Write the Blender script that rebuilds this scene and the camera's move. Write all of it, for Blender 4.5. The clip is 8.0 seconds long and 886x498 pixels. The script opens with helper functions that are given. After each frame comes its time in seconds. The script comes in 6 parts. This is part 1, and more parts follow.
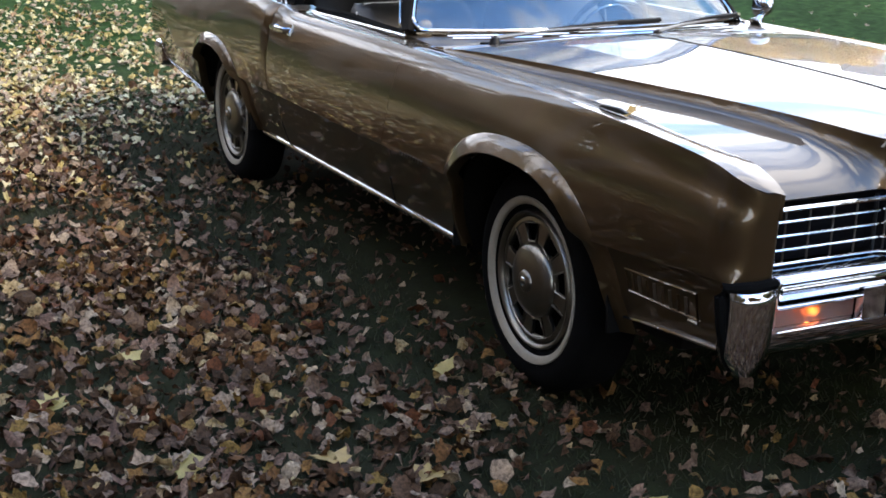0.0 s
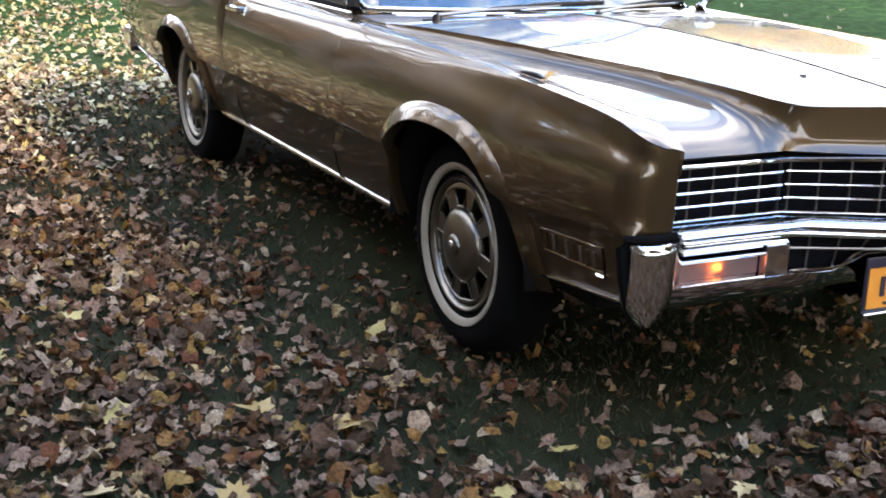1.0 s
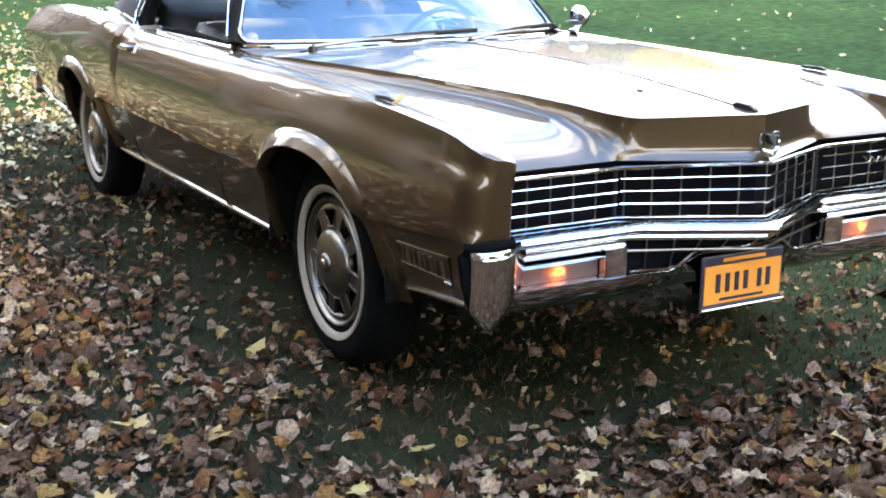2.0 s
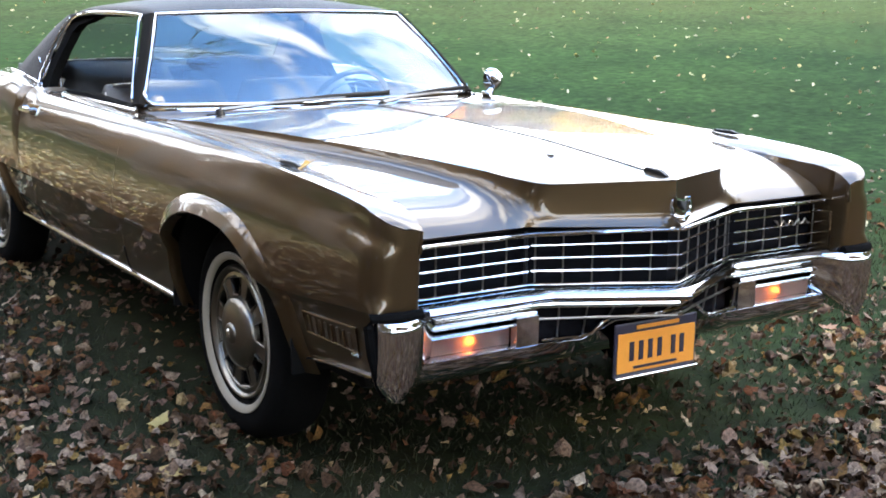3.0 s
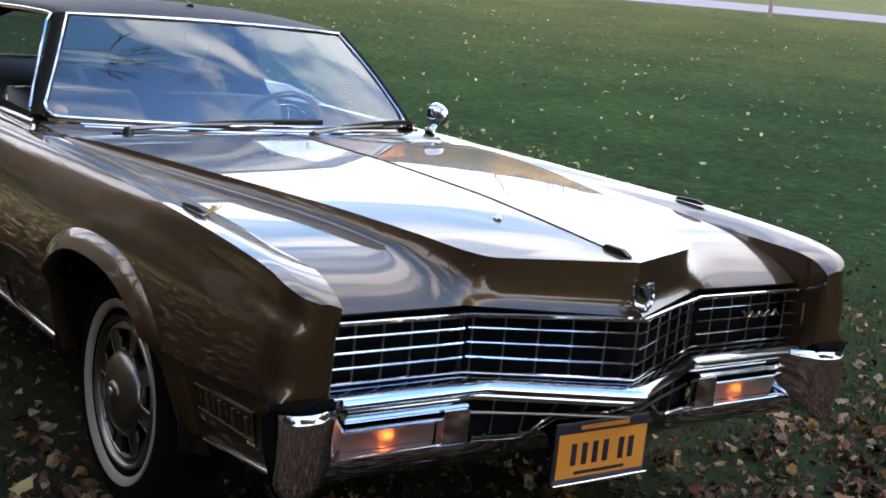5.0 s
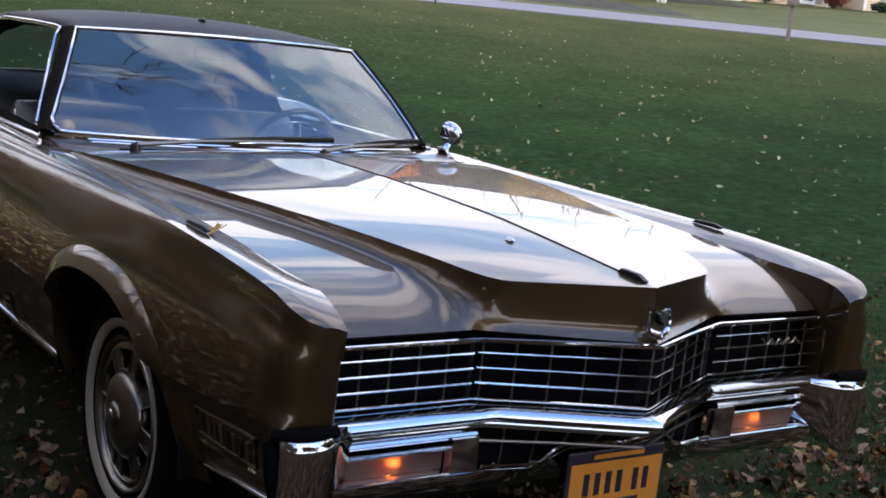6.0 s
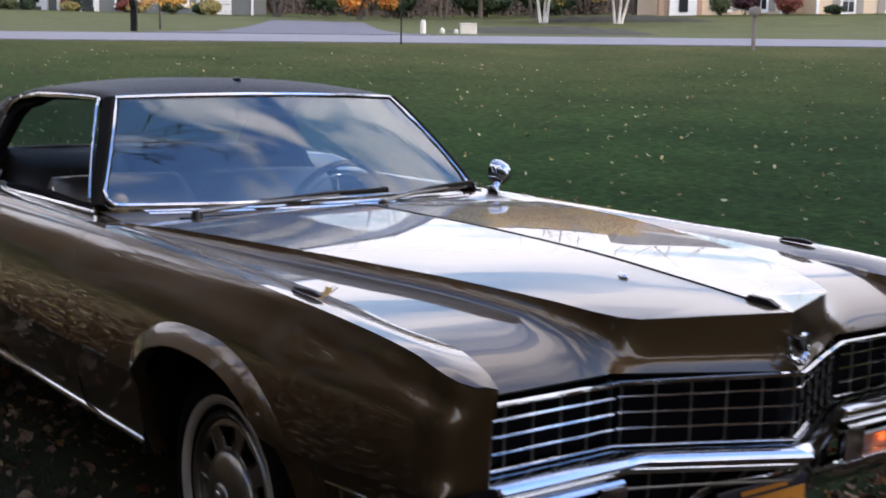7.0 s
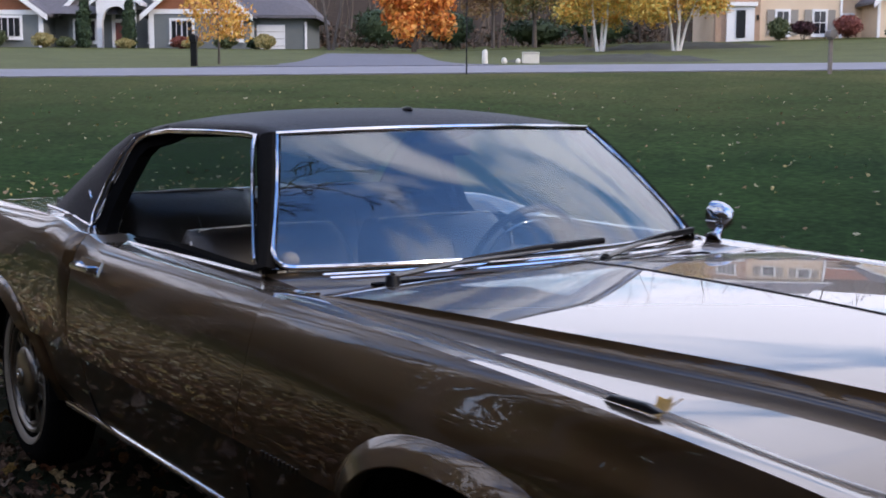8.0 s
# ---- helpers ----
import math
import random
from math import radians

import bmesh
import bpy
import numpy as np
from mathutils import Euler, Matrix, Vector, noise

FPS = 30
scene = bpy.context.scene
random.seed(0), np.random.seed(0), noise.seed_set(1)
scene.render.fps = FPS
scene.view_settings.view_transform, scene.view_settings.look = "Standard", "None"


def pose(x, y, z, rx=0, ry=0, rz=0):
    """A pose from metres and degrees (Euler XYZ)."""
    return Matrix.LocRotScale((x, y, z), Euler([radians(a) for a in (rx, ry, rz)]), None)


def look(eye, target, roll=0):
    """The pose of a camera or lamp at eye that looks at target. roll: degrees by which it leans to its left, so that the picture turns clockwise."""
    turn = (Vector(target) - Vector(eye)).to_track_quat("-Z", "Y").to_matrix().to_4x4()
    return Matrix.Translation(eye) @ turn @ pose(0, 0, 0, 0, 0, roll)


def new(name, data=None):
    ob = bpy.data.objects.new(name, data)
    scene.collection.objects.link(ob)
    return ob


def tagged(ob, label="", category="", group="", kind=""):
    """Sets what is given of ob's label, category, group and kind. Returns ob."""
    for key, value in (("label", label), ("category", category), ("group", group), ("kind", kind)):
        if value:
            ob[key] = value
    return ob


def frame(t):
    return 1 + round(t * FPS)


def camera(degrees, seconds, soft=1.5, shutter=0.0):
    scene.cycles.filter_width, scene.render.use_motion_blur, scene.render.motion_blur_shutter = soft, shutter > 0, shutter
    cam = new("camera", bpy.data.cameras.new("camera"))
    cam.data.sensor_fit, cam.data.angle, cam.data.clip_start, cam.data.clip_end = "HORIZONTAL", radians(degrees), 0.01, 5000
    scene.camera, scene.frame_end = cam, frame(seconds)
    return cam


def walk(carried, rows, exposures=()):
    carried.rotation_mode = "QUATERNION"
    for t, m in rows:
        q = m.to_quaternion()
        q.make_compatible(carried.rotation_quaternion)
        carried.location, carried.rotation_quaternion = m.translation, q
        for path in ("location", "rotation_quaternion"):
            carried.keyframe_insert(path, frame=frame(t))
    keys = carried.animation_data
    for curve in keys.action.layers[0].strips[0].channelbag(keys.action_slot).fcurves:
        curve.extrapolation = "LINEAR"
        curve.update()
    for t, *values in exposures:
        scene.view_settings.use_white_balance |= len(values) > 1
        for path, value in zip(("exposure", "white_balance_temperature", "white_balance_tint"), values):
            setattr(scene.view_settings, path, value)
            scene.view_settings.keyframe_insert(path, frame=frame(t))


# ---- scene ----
cam = camera(38.1, 8.0, soft=1.7, shutter=0.3)
# seconds, eye x y z, pitch, roll, yaw: fitted to the car, whose front axle is near y = 0
PATH = [
    (0.0, -2.853, -3.319, 1.575, -16.41, -1.18, -26.47),
    (0.5, -2.783, -3.444, 1.540, -16.23, -1.68, -25.45),
    (1.0, -2.739, -3.552, 1.478, -16.00, -1.89, -26.51),
    (1.5, -2.678, -3.700, 1.440, -15.52, -1.25, -27.90),
    (2.0, -2.613, -3.866, 1.485, -14.46, -0.30, -29.34),
    (3.5, -2.485, -3.691, 1.496, -11.04, -1.76, -34.12),
    (4.0, -2.428, -3.537, 1.531, -11.17, -3.22, -35.12),
    (4.5, -2.314, -3.419, 1.536, -11.35, -4.85, -35.41),
    (6.0, -2.162, -3.282, 1.524, -10.29, -6.16, -34.12),
    (6.5, -2.229, -3.212, 1.508, -9.42, -4.39, -34.88),
    (7.0, -2.360, -2.976, 1.505, -8.50, -1.16, -36.11),
    (7.5, -2.349, -2.507, 1.497, -6.34, 0.91, -34.90),
    (8.0, -2.282, -1.949, 1.472, -7.15, -0.18, -34.03),
]
EXPOSURES = [(0.0, -0.2, 6450, 13), (0.5, 0.25, 6600, 14), (1.0, 0.48, 6600, 14), (2.0, 0.87, 6550, 11), (3.5, 0.32, 6450, 11), (4.5, -0.27, 6550, 13), (6.0, -1.12, 6500, 19), (7.0, -1.22, 6500, 20), (8.0, -1.48, 6080, 22)]
walk(cam, [(t, pose(x, y, z, 90 + pitch, roll, yaw)) for t, x, y, z, pitch, roll, yaw in PATH], EXPOSURES)

# ---- sky and sun ----
SUN_AZ, SUN_EL = radians(157), radians(33)   # azimuth from +y towards +x: behind the camera and to its right
CLOUD, CLOUD_X, CLOUD_Y = 35.0, 3.7, 1.3   # brightness and drift of the clouds
world = bpy.data.worlds.new("sky")
scene.world = world
world.use_nodes = True
wn, wl = world.node_tree.nodes, world.node_tree.links
wn.clear()
sky = wn.new("ShaderNodeTexSky")
sky.sky_type, sky.sun_disc, sky.sun_elevation, sky.sun_rotation = "NISHITA", False, SUN_EL, SUN_AZ
sky.air_density, sky.dust_density, sky.ozone_density = 2.0, 0.5, 2.0
# broken cloud layer: noise laid on a flat sheet overhead, closing up towards the hazy horizon
coord, split, up = wn.new("ShaderNodeTexCoord"), wn.new("ShaderNodeSeparateXYZ"), wn.new("ShaderNodeMath")
wl.new(coord.outputs["Generated"], split.inputs["Vector"])
up.operation, up.inputs[1].default_value = "ADD", 0.30
wl.new(split.outputs["Z"], up.inputs[0])
sheet = wn.new("ShaderNodeCombineXYZ")
for axis in ("X", "Y"):
    over = wn.new("ShaderNodeMath")
    over.operation = "DIVIDE"
    wl.new(split.outputs[axis], over.inputs[0])
    wl.new(up.outputs[0], over.inputs[1])
    wl.new(over.outputs[0], sheet.inputs[axis])
drift = wn.new("ShaderNodeMapping")
drift.inputs["Location"].default_value = (CLOUD_X, CLOUD_Y, 0.0)
drift.vector_type = "TEXTURE"
drift.inputs["Scale"].default_value = (1.25, 0.42, 1.0)
drift.inputs["Rotation"].default_value = (0, 0, radians(-48))
wl.new(sheet.outputs["Vector"], drift.inputs["Vector"])
puffs = wn.new("ShaderNodeTexNoise")
puffs.inputs["Scale"].default_value, puffs.inputs["Detail"].default_value, puffs.inputs["Roughness"].default_value = 1.5, 7, 0.55
puffs.inputs["Distortion"].default_value = 0.6
wl.new(drift.outputs["Vector"], puffs.inputs["Vector"])
haze = wn.new("ShaderNodeMapRange")
haze.inputs["From Min"].default_value, haze.inputs["From Max"].default_value = 0.0, 0.95
haze.inputs["To Min"].default_value, haze.inputs["To Max"].default_value = 0.155, -0.005
wl.new(split.outputs["Z"], haze.inputs["Value"])
amount = wn.new("ShaderNodeMath")
amount.operation = "ADD"
wl.new(puffs.outputs["Fac"], amount.inputs[0])
wl.new(haze.outputs["Result"], amount.inputs[1])
cover = wn.new("ShaderNodeValToRGB")
cover.color_ramp.elements[0].position, cover.color_ramp.elements[1].position = 0.47, 0.61
wl.new(amount.outputs[0], cover.inputs["Fac"])
blend = wn.new("ShaderNodeMix")
blend.data_type = "RGBA"
wl.new(cover.outputs["Color"], blend.inputs["Factor"])
clear = wn.new("ShaderNodeVectorMath")
clear.operation, clear.inputs[1].default_value = "MULTIPLY", (2.9, 4.0, 5.6)   # clean autumn air, deep blue
wl.new(sky.outputs["Color"], clear.inputs[0])
wl.new(clear.outputs["Vector"], blend.inputs["A"])
blend.inputs["B"].default_value = (CLOUD * 0.97, CLOUD, CLOUD * 1.06, 1)
bg_node, out_node = wn.new("ShaderNodeBackground"), wn.new("ShaderNodeOutputWorld")
bg_node.inputs["Strength"].default_value = 0.15
wl.new(blend.outputs["Result"], bg_node.inputs["Color"])
wl.new(bg_node.outputs["Background"], out_node.inputs["Surface"])

sun = new("sun", bpy.data.lights.new("sun", "SUN"))
sun.data.energy, sun.data.angle, sun.data.color = 5.0, radians(4), (1.0, 0.86, 0.64)
to_sun = Vector((math.sin(SUN_AZ) * math.cos(SUN_EL), math.cos(SUN_AZ) * math.cos(SUN_EL), math.sin(SUN_EL)))
sun.matrix_world = look(to_sun * 60, (0, 0, 0))


# ---- materials ----
def material(name, colour, rough=0.5, metal=0.0, vary=0.0, scale=8.0, bump=0.0, bump_scale=60.0, coat=0.0, spread=(), island=False, objects=False, sheen=0.0, spec=0.5, sub=0.0):
    """A principled material: base colour with two scales of variation, fine relief, optional clear coat.
    spread: colours picked at random for each island or object."""
    m = bpy.data.materials.new(name)
    m.use_nodes = True
    n, l = m.node_tree.nodes, m.node_tree.links
    p = n["Principled BSDF"]
    p.inputs["Base Color"].default_value = (*colour, 1)
    p.inputs["Roughness"].default_value, p.inputs["Metallic"].default_value = rough, metal
    p.inputs["Coat Weight"].default_value, p.inputs["Coat Roughness"].default_value = coat, 0.055
    p.inputs["Coat IOR"].default_value = 1.62
    p.inputs["Specular IOR Level"].default_value = spec
    p.inputs["Subsurface Weight"].default_value = 0.0
    tc = n.new("ShaderNodeTexCoord")
    source = None
    if spread:
        ramp = n.new("ShaderNodeValToRGB")
        ramp.color_ramp.interpolation = "CONSTANT"
        els = ramp.color_ramp.elements
        while len(els) < len(spread):
            els.new(0.5)
        for i, c in enumerate(spread):
            els[i].position, els[i].color = i / len(spread), (*c, 1)
        pick = n.new("ShaderNodeObjectInfo" if objects else "ShaderNodeNewGeometry")
        l.new(pick.outputs["Random" if objects else "Random Per Island"], ramp.inputs["Fac"])
        source = ramp.outputs["Color"]
    if vary:
        n1, n2 = n.new("ShaderNodeTexNoise"), n.new("ShaderNodeTexNoise")
        n1.inputs["Scale"].default_value, n1.inputs["Detail"].default_value = scale, 5
        n2.inputs["Scale"].default_value, n2.inputs["Detail"].default_value = scale * 9, 4
        l.new(tc.outputs["Object"], n1.inputs["Vector"])
        l.new(tc.outputs["Object"], n2.inputs["Vector"])
        add = n.new("ShaderNodeMath")
        add.operation = "ADD"
        l.new(n1.outputs["Fac"], add.inputs[0])
        l.new(n2.outputs["Fac"], add.inputs[1])
        rng = n.new("ShaderNodeMapRange")
        rng.inputs["From Min"].default_value, rng.inputs["From Max"].default_value = 0.6, 1.4
        rng.inputs["To Min"].default_value, rng.inputs["To Max"].default_value = 1 - vary, 1 + vary
        l.new(add.outputs[0], rng.inputs["Value"])
        mul = n.new("ShaderNodeMix")
        mul.data_type, mul.blend_type = "RGBA", "MULTIPLY"
        mul.inputs["Factor"].default_value = 1
        mul.inputs["A"].default_value = (*colour, 1)
        if source:
            l.new(source, mul.inputs["A"])
        l.new(rng.outputs["Result"], mul.inputs["B"])
        source = mul.outputs["Result"]
    if source:
        l.new(source, p.inputs["Base Color"])
    if bump:
        nb, b = n.new("ShaderNodeTexNoise"), n.new("ShaderNodeBump")
        nb.inputs["Scale"].default_value, nb.inputs["Detail"].default_value = bump_scale, 5
        l.new(tc.outputs["Object"], nb.inputs["Vector"])
        b.inputs["Strength"].default_value, b.inputs["Distance"].default_value = bump, 0.01
        l.new(nb.outputs["Fac"], b.inputs["Height"])
        l.new(b.outputs["Normal"], p.inputs["Normal"])
    return m


def glass_material(name, tint, rough=0.0):
    m = material(name, tint, rough)
    p = m.node_tree.nodes["Principled BSDF"]
    p.inputs["Transmission Weight"].default_value, p.inputs["IOR"].default_value = 1.0, 1.8
    return m


def glow_material(name, colour, strength, rough=0.3):
    m = material(name, colour, rough)
    p = m.node_tree.nodes["Principled BSDF"]
    p.inputs["Emission Color"].default_value, p.inputs["Emission Strength"].default_value = (*colour, 1), strength
    return m


PAINT = material("gold_brown_car_paint", (0.074, 0.046, 0.0213), 0.40, 0.85, vary=0.04, scale=2.0, bump=0.0, coat=1.0, spec=0.05)
PAINT.node_tree.nodes["Principled BSDF"].inputs["Coat Roughness"].default_value = 0.018
PAINT.node_tree.nodes["Principled BSDF"].inputs["Coat IOR"].default_value = 1.58
CHROME = material("chrome", (0.62, 0.635, 0.665), 0.07, 1.0, vary=0.05, scale=14, bump=0.012, bump_scale=18)
STEEL = material("brushed_wheel_metal", (0.22, 0.205, 0.18), 0.3, 1.0, vary=0.12, scale=25, bump=0.03, bump_scale=60)
RUBBER = material("tyre_rubber", (0.004, 0.0039, 0.0038), 0.95, spec=0.04, vary=0.25, scale=12, bump=0.15, bump_scale=90)
WHITEWALL = material("whitewall_rubber", (0.25, 0.215, 0.165), 0.6, vary=0.15, scale=14, bump=0.06)
BLACK = material("black_trim", (0.007, 0.007, 0.008), 0.4, spec=0.3, vary=0.2, scale=20)
# shade inside the grille, wheel slots and vent, put into a near-black colour
VOID = material("recess_shade_black", (0.004, 0.004, 0.005), 0.9, vary=0.2, scale=9, spec=0.05)
DARK = material("dark_underside", (0.007, 0.0065, 0.006), 0.9, spec=0.1, vary=0.3, scale=9)
VINYL = material("black_vinyl", (0.008, 0.0075, 0.012), 0.5, spec=0.12, vary=0.18, scale=6, bump=0.15, bump_scale=260)
SEAT = material("dark_leather", (0.012, 0.011, 0.011), 0.38, vary=0.2, scale=9, bump=0.12, bump_scale=120)
PIPING = material("pale_piping", (0.42, 0.42, 0.43), 0.4, vary=0.1, scale=20)
PIPING_TAN = material("tan_cap", (0.36, 0.27, 0.19), 0.6, vary=0.2, scale=60, bump=0.2)
DASH = material("dashboard_vinyl", (0.022, 0.026, 0.032), 0.5, vary=0.15, scale=10, bump=0.1, bump_scale=150)
GLASS = glass_material("tinted_glass", (0.50, 0.58, 0.60))
LENS = glass_material("clear_lens", (0.66, 0.36, 0.26), 0.55)
BULB = glow_material("lit_amber_bulb", (1.0, 0.34, 0.06), 22.0)
PLATE = material("orange_plate_enamel", (0.62, 0.24, 0.03), 0.4, vary=0.08, scale=30, bump=0.03)
PLATE_INK = material("dark_plate_enamel", (0.018, 0.016, 0.03), 0.4, vary=0.1, scale=30)

LEAF_TONES = ((0.081, 0.045, 0.026), (0.119, 0.073, 0.045), (0.044, 0.022, 0.01), (0.162, 0.107, 0.071), (0.063, 0.031, 0.014), (0.227, 0.156, 0.101), (0.104, 0.048, 0.017),
              (0.03, 0.016, 0.008), (0.173, 0.107, 0.074), (0.108, 0.063, 0.043), (0.281, 0.206, 0.133), (0.083, 0.051, 0.034), (0.157, 0.081, 0.026), (0.205, 0.144, 0.099),
              (0.162, 0.099, 0.029), (0.127, 0.083, 0.057), (0.067, 0.038, 0.022), (0.27, 0.188, 0.09), (0.054, 0.03, 0.017), (0.146, 0.097, 0.067), (0.091, 0.034, 0.015),
              (0.049, 0.028, 0.015))
LITTER = material("dry_brown_leaves", (0.22, 0.14, 0.10), 0.85, spec=0.12, vary=0.3, scale=30, bump=0.25, bump_scale=110, spread=LEAF_TONES)
n, l = LITTER.node_tree.nodes, LITTER.node_tree.links
p = n["Principled BSDF"]
plain = p.inputs["Base Color"].links[0].from_socket
spots, ramp, stain = n.new("ShaderNodeTexNoise"), n.new("ShaderNodeMapRange"), n.new("ShaderNodeMix")
spots.inputs["Scale"].default_value, spots.inputs["Detail"].default_value, spots.inputs["Roughness"].default_value = 95, 4, 0.65
ramp.inputs["From Min"].default_value, ramp.inputs["From Max"].default_value = 0.36, 0.62
ramp.inputs["To Min"].default_value, ramp.inputs["To Max"].default_value = 0.45, 1.25
stain.data_type, stain.blend_type = "RGBA", "MULTIPLY"
stain.inputs["Factor"].default_value = 1.0
l.new(n["Texture Coordinate"].outputs["Object"], spots.inputs["Vector"])
l.new(spots.outputs["Fac"], ramp.inputs["Value"])
l.new(plain, stain.inputs["A"])
l.new(ramp.outputs["Result"], stain.inputs["B"])
l.new(stain.outputs["Result"], p.inputs["Base Color"])
# also colours the sunlit litter, whose brightness is part of these tones
PALE_LITTER = material("pale_and_sunlit_leaves", (0.45, 0.38, 0.2), 0.7, vary=0.25, scale=30, spread=((0.42, 0.375, 0.23), (0.39, 0.31, 0.115), (0.47, 0.42, 0.25), (0.22, 0.155, 0.10), (0.38, 0.31, 0.13), (0.26, 0.15, 0.07), (0.26, 0.21, 0.145)))
YELLOW_LEAF = material("yellow_leaf", (0.34, 0.24, 0.07), 0.65, vary=0.3, scale=40, bump=0.2, bump_scale=90, objects=True, spread=((0.25, 0.165, 0.05), (0.23, 0.13, 0.045), (0.30, 0.225, 0.105), (0.20, 0.085, 0.03), (0.26, 0.20, 0.06)))
GOLD_LEAF = material("golden_leaf", (0.42, 0.22, 0.02), 0.6, vary=0.3, scale=60, bump=0.2, bump_scale=120)
GRASS = material("lawn_soil_and_turf", (0.020, 0.043, 0.011), 0.95, vary=0.42, scale=0.9, bump=0.5, bump_scale=55, spec=0.03)
# the lawn grows drier and yellower towards the street
gn, gl = GRASS.node_tree.nodes, GRASS.node_tree.links
gp = gn["Principled BSDF"]
green = gp.inputs["Base Color"].links[0].from_socket
where, along, dry, patch, dryness, tint = gn.new("ShaderNodeTexCoord"), gn.new("ShaderNodeVectorMath"), gn.new("ShaderNodeMapRange"), gn.new("ShaderNodeTexNoise"), gn.new("ShaderNodeMath"), gn.new("ShaderNodeMix")
along.operation, along.inputs[1].default_value = "DOT_PRODUCT", (0.562, 0.827, 0)
gl.new(where.outputs["Object"], along.inputs[0])
dry.inputs["From Min"].default_value, dry.inputs["From Max"].default_value = 14, 36
gl.new(along.outputs["Value"], dry.inputs["Value"])
patch.inputs["Scale"].default_value, patch.inputs["Detail"].default_value = 0.35, 5
gl.new(where.outputs["Object"], patch.inputs["Vector"])
dryness.operation = "MULTIPLY"
gl.new(dry.outputs["Result"], dryness.inputs[0])
gl.new(patch.outputs["Fac"], dryness.inputs[1])
tint.data_type = "RGBA"
tint.inputs["B"].default_value = (0.135, 0.12, 0.045, 1)
gl.new(dryness.outputs[0], tint.inputs["Factor"])
gl.new(green, tint.inputs["A"])
# tufts and mowing streaks
tuft, tuft_range, tufted = gn.new("ShaderNodeTexNoise"), gn.new("ShaderNodeMapRange"), gn.new("ShaderNodeMix")
tuft.inputs["Scale"].default_value, tuft.inputs["Detail"].default_value, tuft.inputs["Roughness"].default_value = 9.0, 7, 0.75
gl.new(where.outputs["Object"], tuft.inputs["Vector"])
tuft_range.inputs["From Min"].default_value, tuft_range.inputs["From Max"].default_value = 0.34, 0.66
tuft_range.inputs["To Min"].default_value, tuft_range.inputs["To Max"].default_value = 0.45, 1.55
gl.new(tuft.outputs["Fac"], tuft_range.inputs["Value"])
tufted.data_type, tufted.blend_type = "RGBA", "MULTIPLY"
tufted.inputs["Factor"].default_value = 1.0
gl.new(tint.outputs["Result"], tufted.inputs["A"])
gl.new(tuft_range.outputs["Result"], tufted.inputs["B"])
# thin turf over dark soil and leaf crumbs under the leaf fall, plus painted-in shade
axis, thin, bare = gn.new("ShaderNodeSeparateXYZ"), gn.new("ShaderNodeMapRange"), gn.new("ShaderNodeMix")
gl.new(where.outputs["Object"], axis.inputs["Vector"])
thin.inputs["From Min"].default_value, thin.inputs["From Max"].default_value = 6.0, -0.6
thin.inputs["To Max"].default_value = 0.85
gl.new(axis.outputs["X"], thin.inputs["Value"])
fade, soil_shade = gn.new("ShaderNodeMapRange"), gn.new("ShaderNodeMath")
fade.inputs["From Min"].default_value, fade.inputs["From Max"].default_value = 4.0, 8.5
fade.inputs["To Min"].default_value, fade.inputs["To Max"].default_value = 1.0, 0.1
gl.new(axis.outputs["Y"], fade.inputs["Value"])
soil_shade.operation = "MULTIPLY"
gl.new(thin.outputs["Result"], soil_shade.inputs[0])
gl.new(fade.outputs["Result"], soil_shade.inputs[1])
# near-black tone also darkens the shaded ground round the car, fading towards sunlit lawn
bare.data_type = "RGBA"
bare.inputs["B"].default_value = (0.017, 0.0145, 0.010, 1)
gl.new(soil_shade.outputs[0], bare.inputs["Factor"])
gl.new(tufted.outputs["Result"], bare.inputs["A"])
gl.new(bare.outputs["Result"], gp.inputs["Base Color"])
BLADES = material("grass_blades", (0.03, 0.045, 0.02), 0.8, spec=0.1, spread=((0.022, 0.027, 0.013), (0.030, 0.037, 0.017), (0.044, 0.044, 0.024), (0.019, 0.019, 0.011)), vary=0.15, scale=5)
# paler lawn colour that carries the sunlight across the street
FAR_GRASS = material("sunlit_lawn_turf", (0.086, 0.094, 0.030), 0.95, vary=0.35, scale=0.5, bump=0.4, bump_scale=30, spec=0.2)
ASPHALT = material("grey_asphalt", (0.21, 0.205, 0.22), 0.9, vary=0.16, scale=1.2, bump=0.3, bump_scale=70)
DRIVE = material("dark_driveway_asphalt", (0.12, 0.12, 0.14), 0.9, vary=0.2, scale=0.8, bump=0.3, bump_scale=70)
GREY_SIDING = material("grey_green_siding", (0.155, 0.17, 0.165), 0.8, vary=0.08, scale=3, bump=0.1)
BEIGE = material("beige_stucco", (0.70, 0.55, 0.385), 0.9, vary=0.06, scale=2, bump=0.12)
TAN_BRICK = material("tan_brick", (0.42, 0.28, 0.19), 0.9, vary=0.15, scale=7, bump=0.3)
SHAKE = material("red_brown_shakes", (0.27, 0.105, 0.05), 0.85, vary=0.2, scale=4, bump=0.3)
WHITE_PAINT = material("white_paint", (0.80, 0.79, 0.77), 0.6, vary=0.05, scale=5)
ROOFING = material("grey_shingles", (0.13, 0.12, 0.125), 0.9, vary=0.2, scale=5, bump=0.4, bump_scale=30)
PANE = material("dark_window_pane", (0.02, 0.022, 0.026), 0.06, vary=0.1, scale=2)
SHUTTER = material("taupe_shutter", (0.30, 0.27, 0.23), 0.7, vary=0.08, scale=9)
RED_DOOR = material("red_brown_door", (0.16, 0.045, 0.035), 0.5, vary=0.15, scale=6)
BARK = material("grey_brown_bark", (0.12, 0.10, 0.085), 0.9, vary=0.3, scale=6, bump=0.5, bump_scale=30)
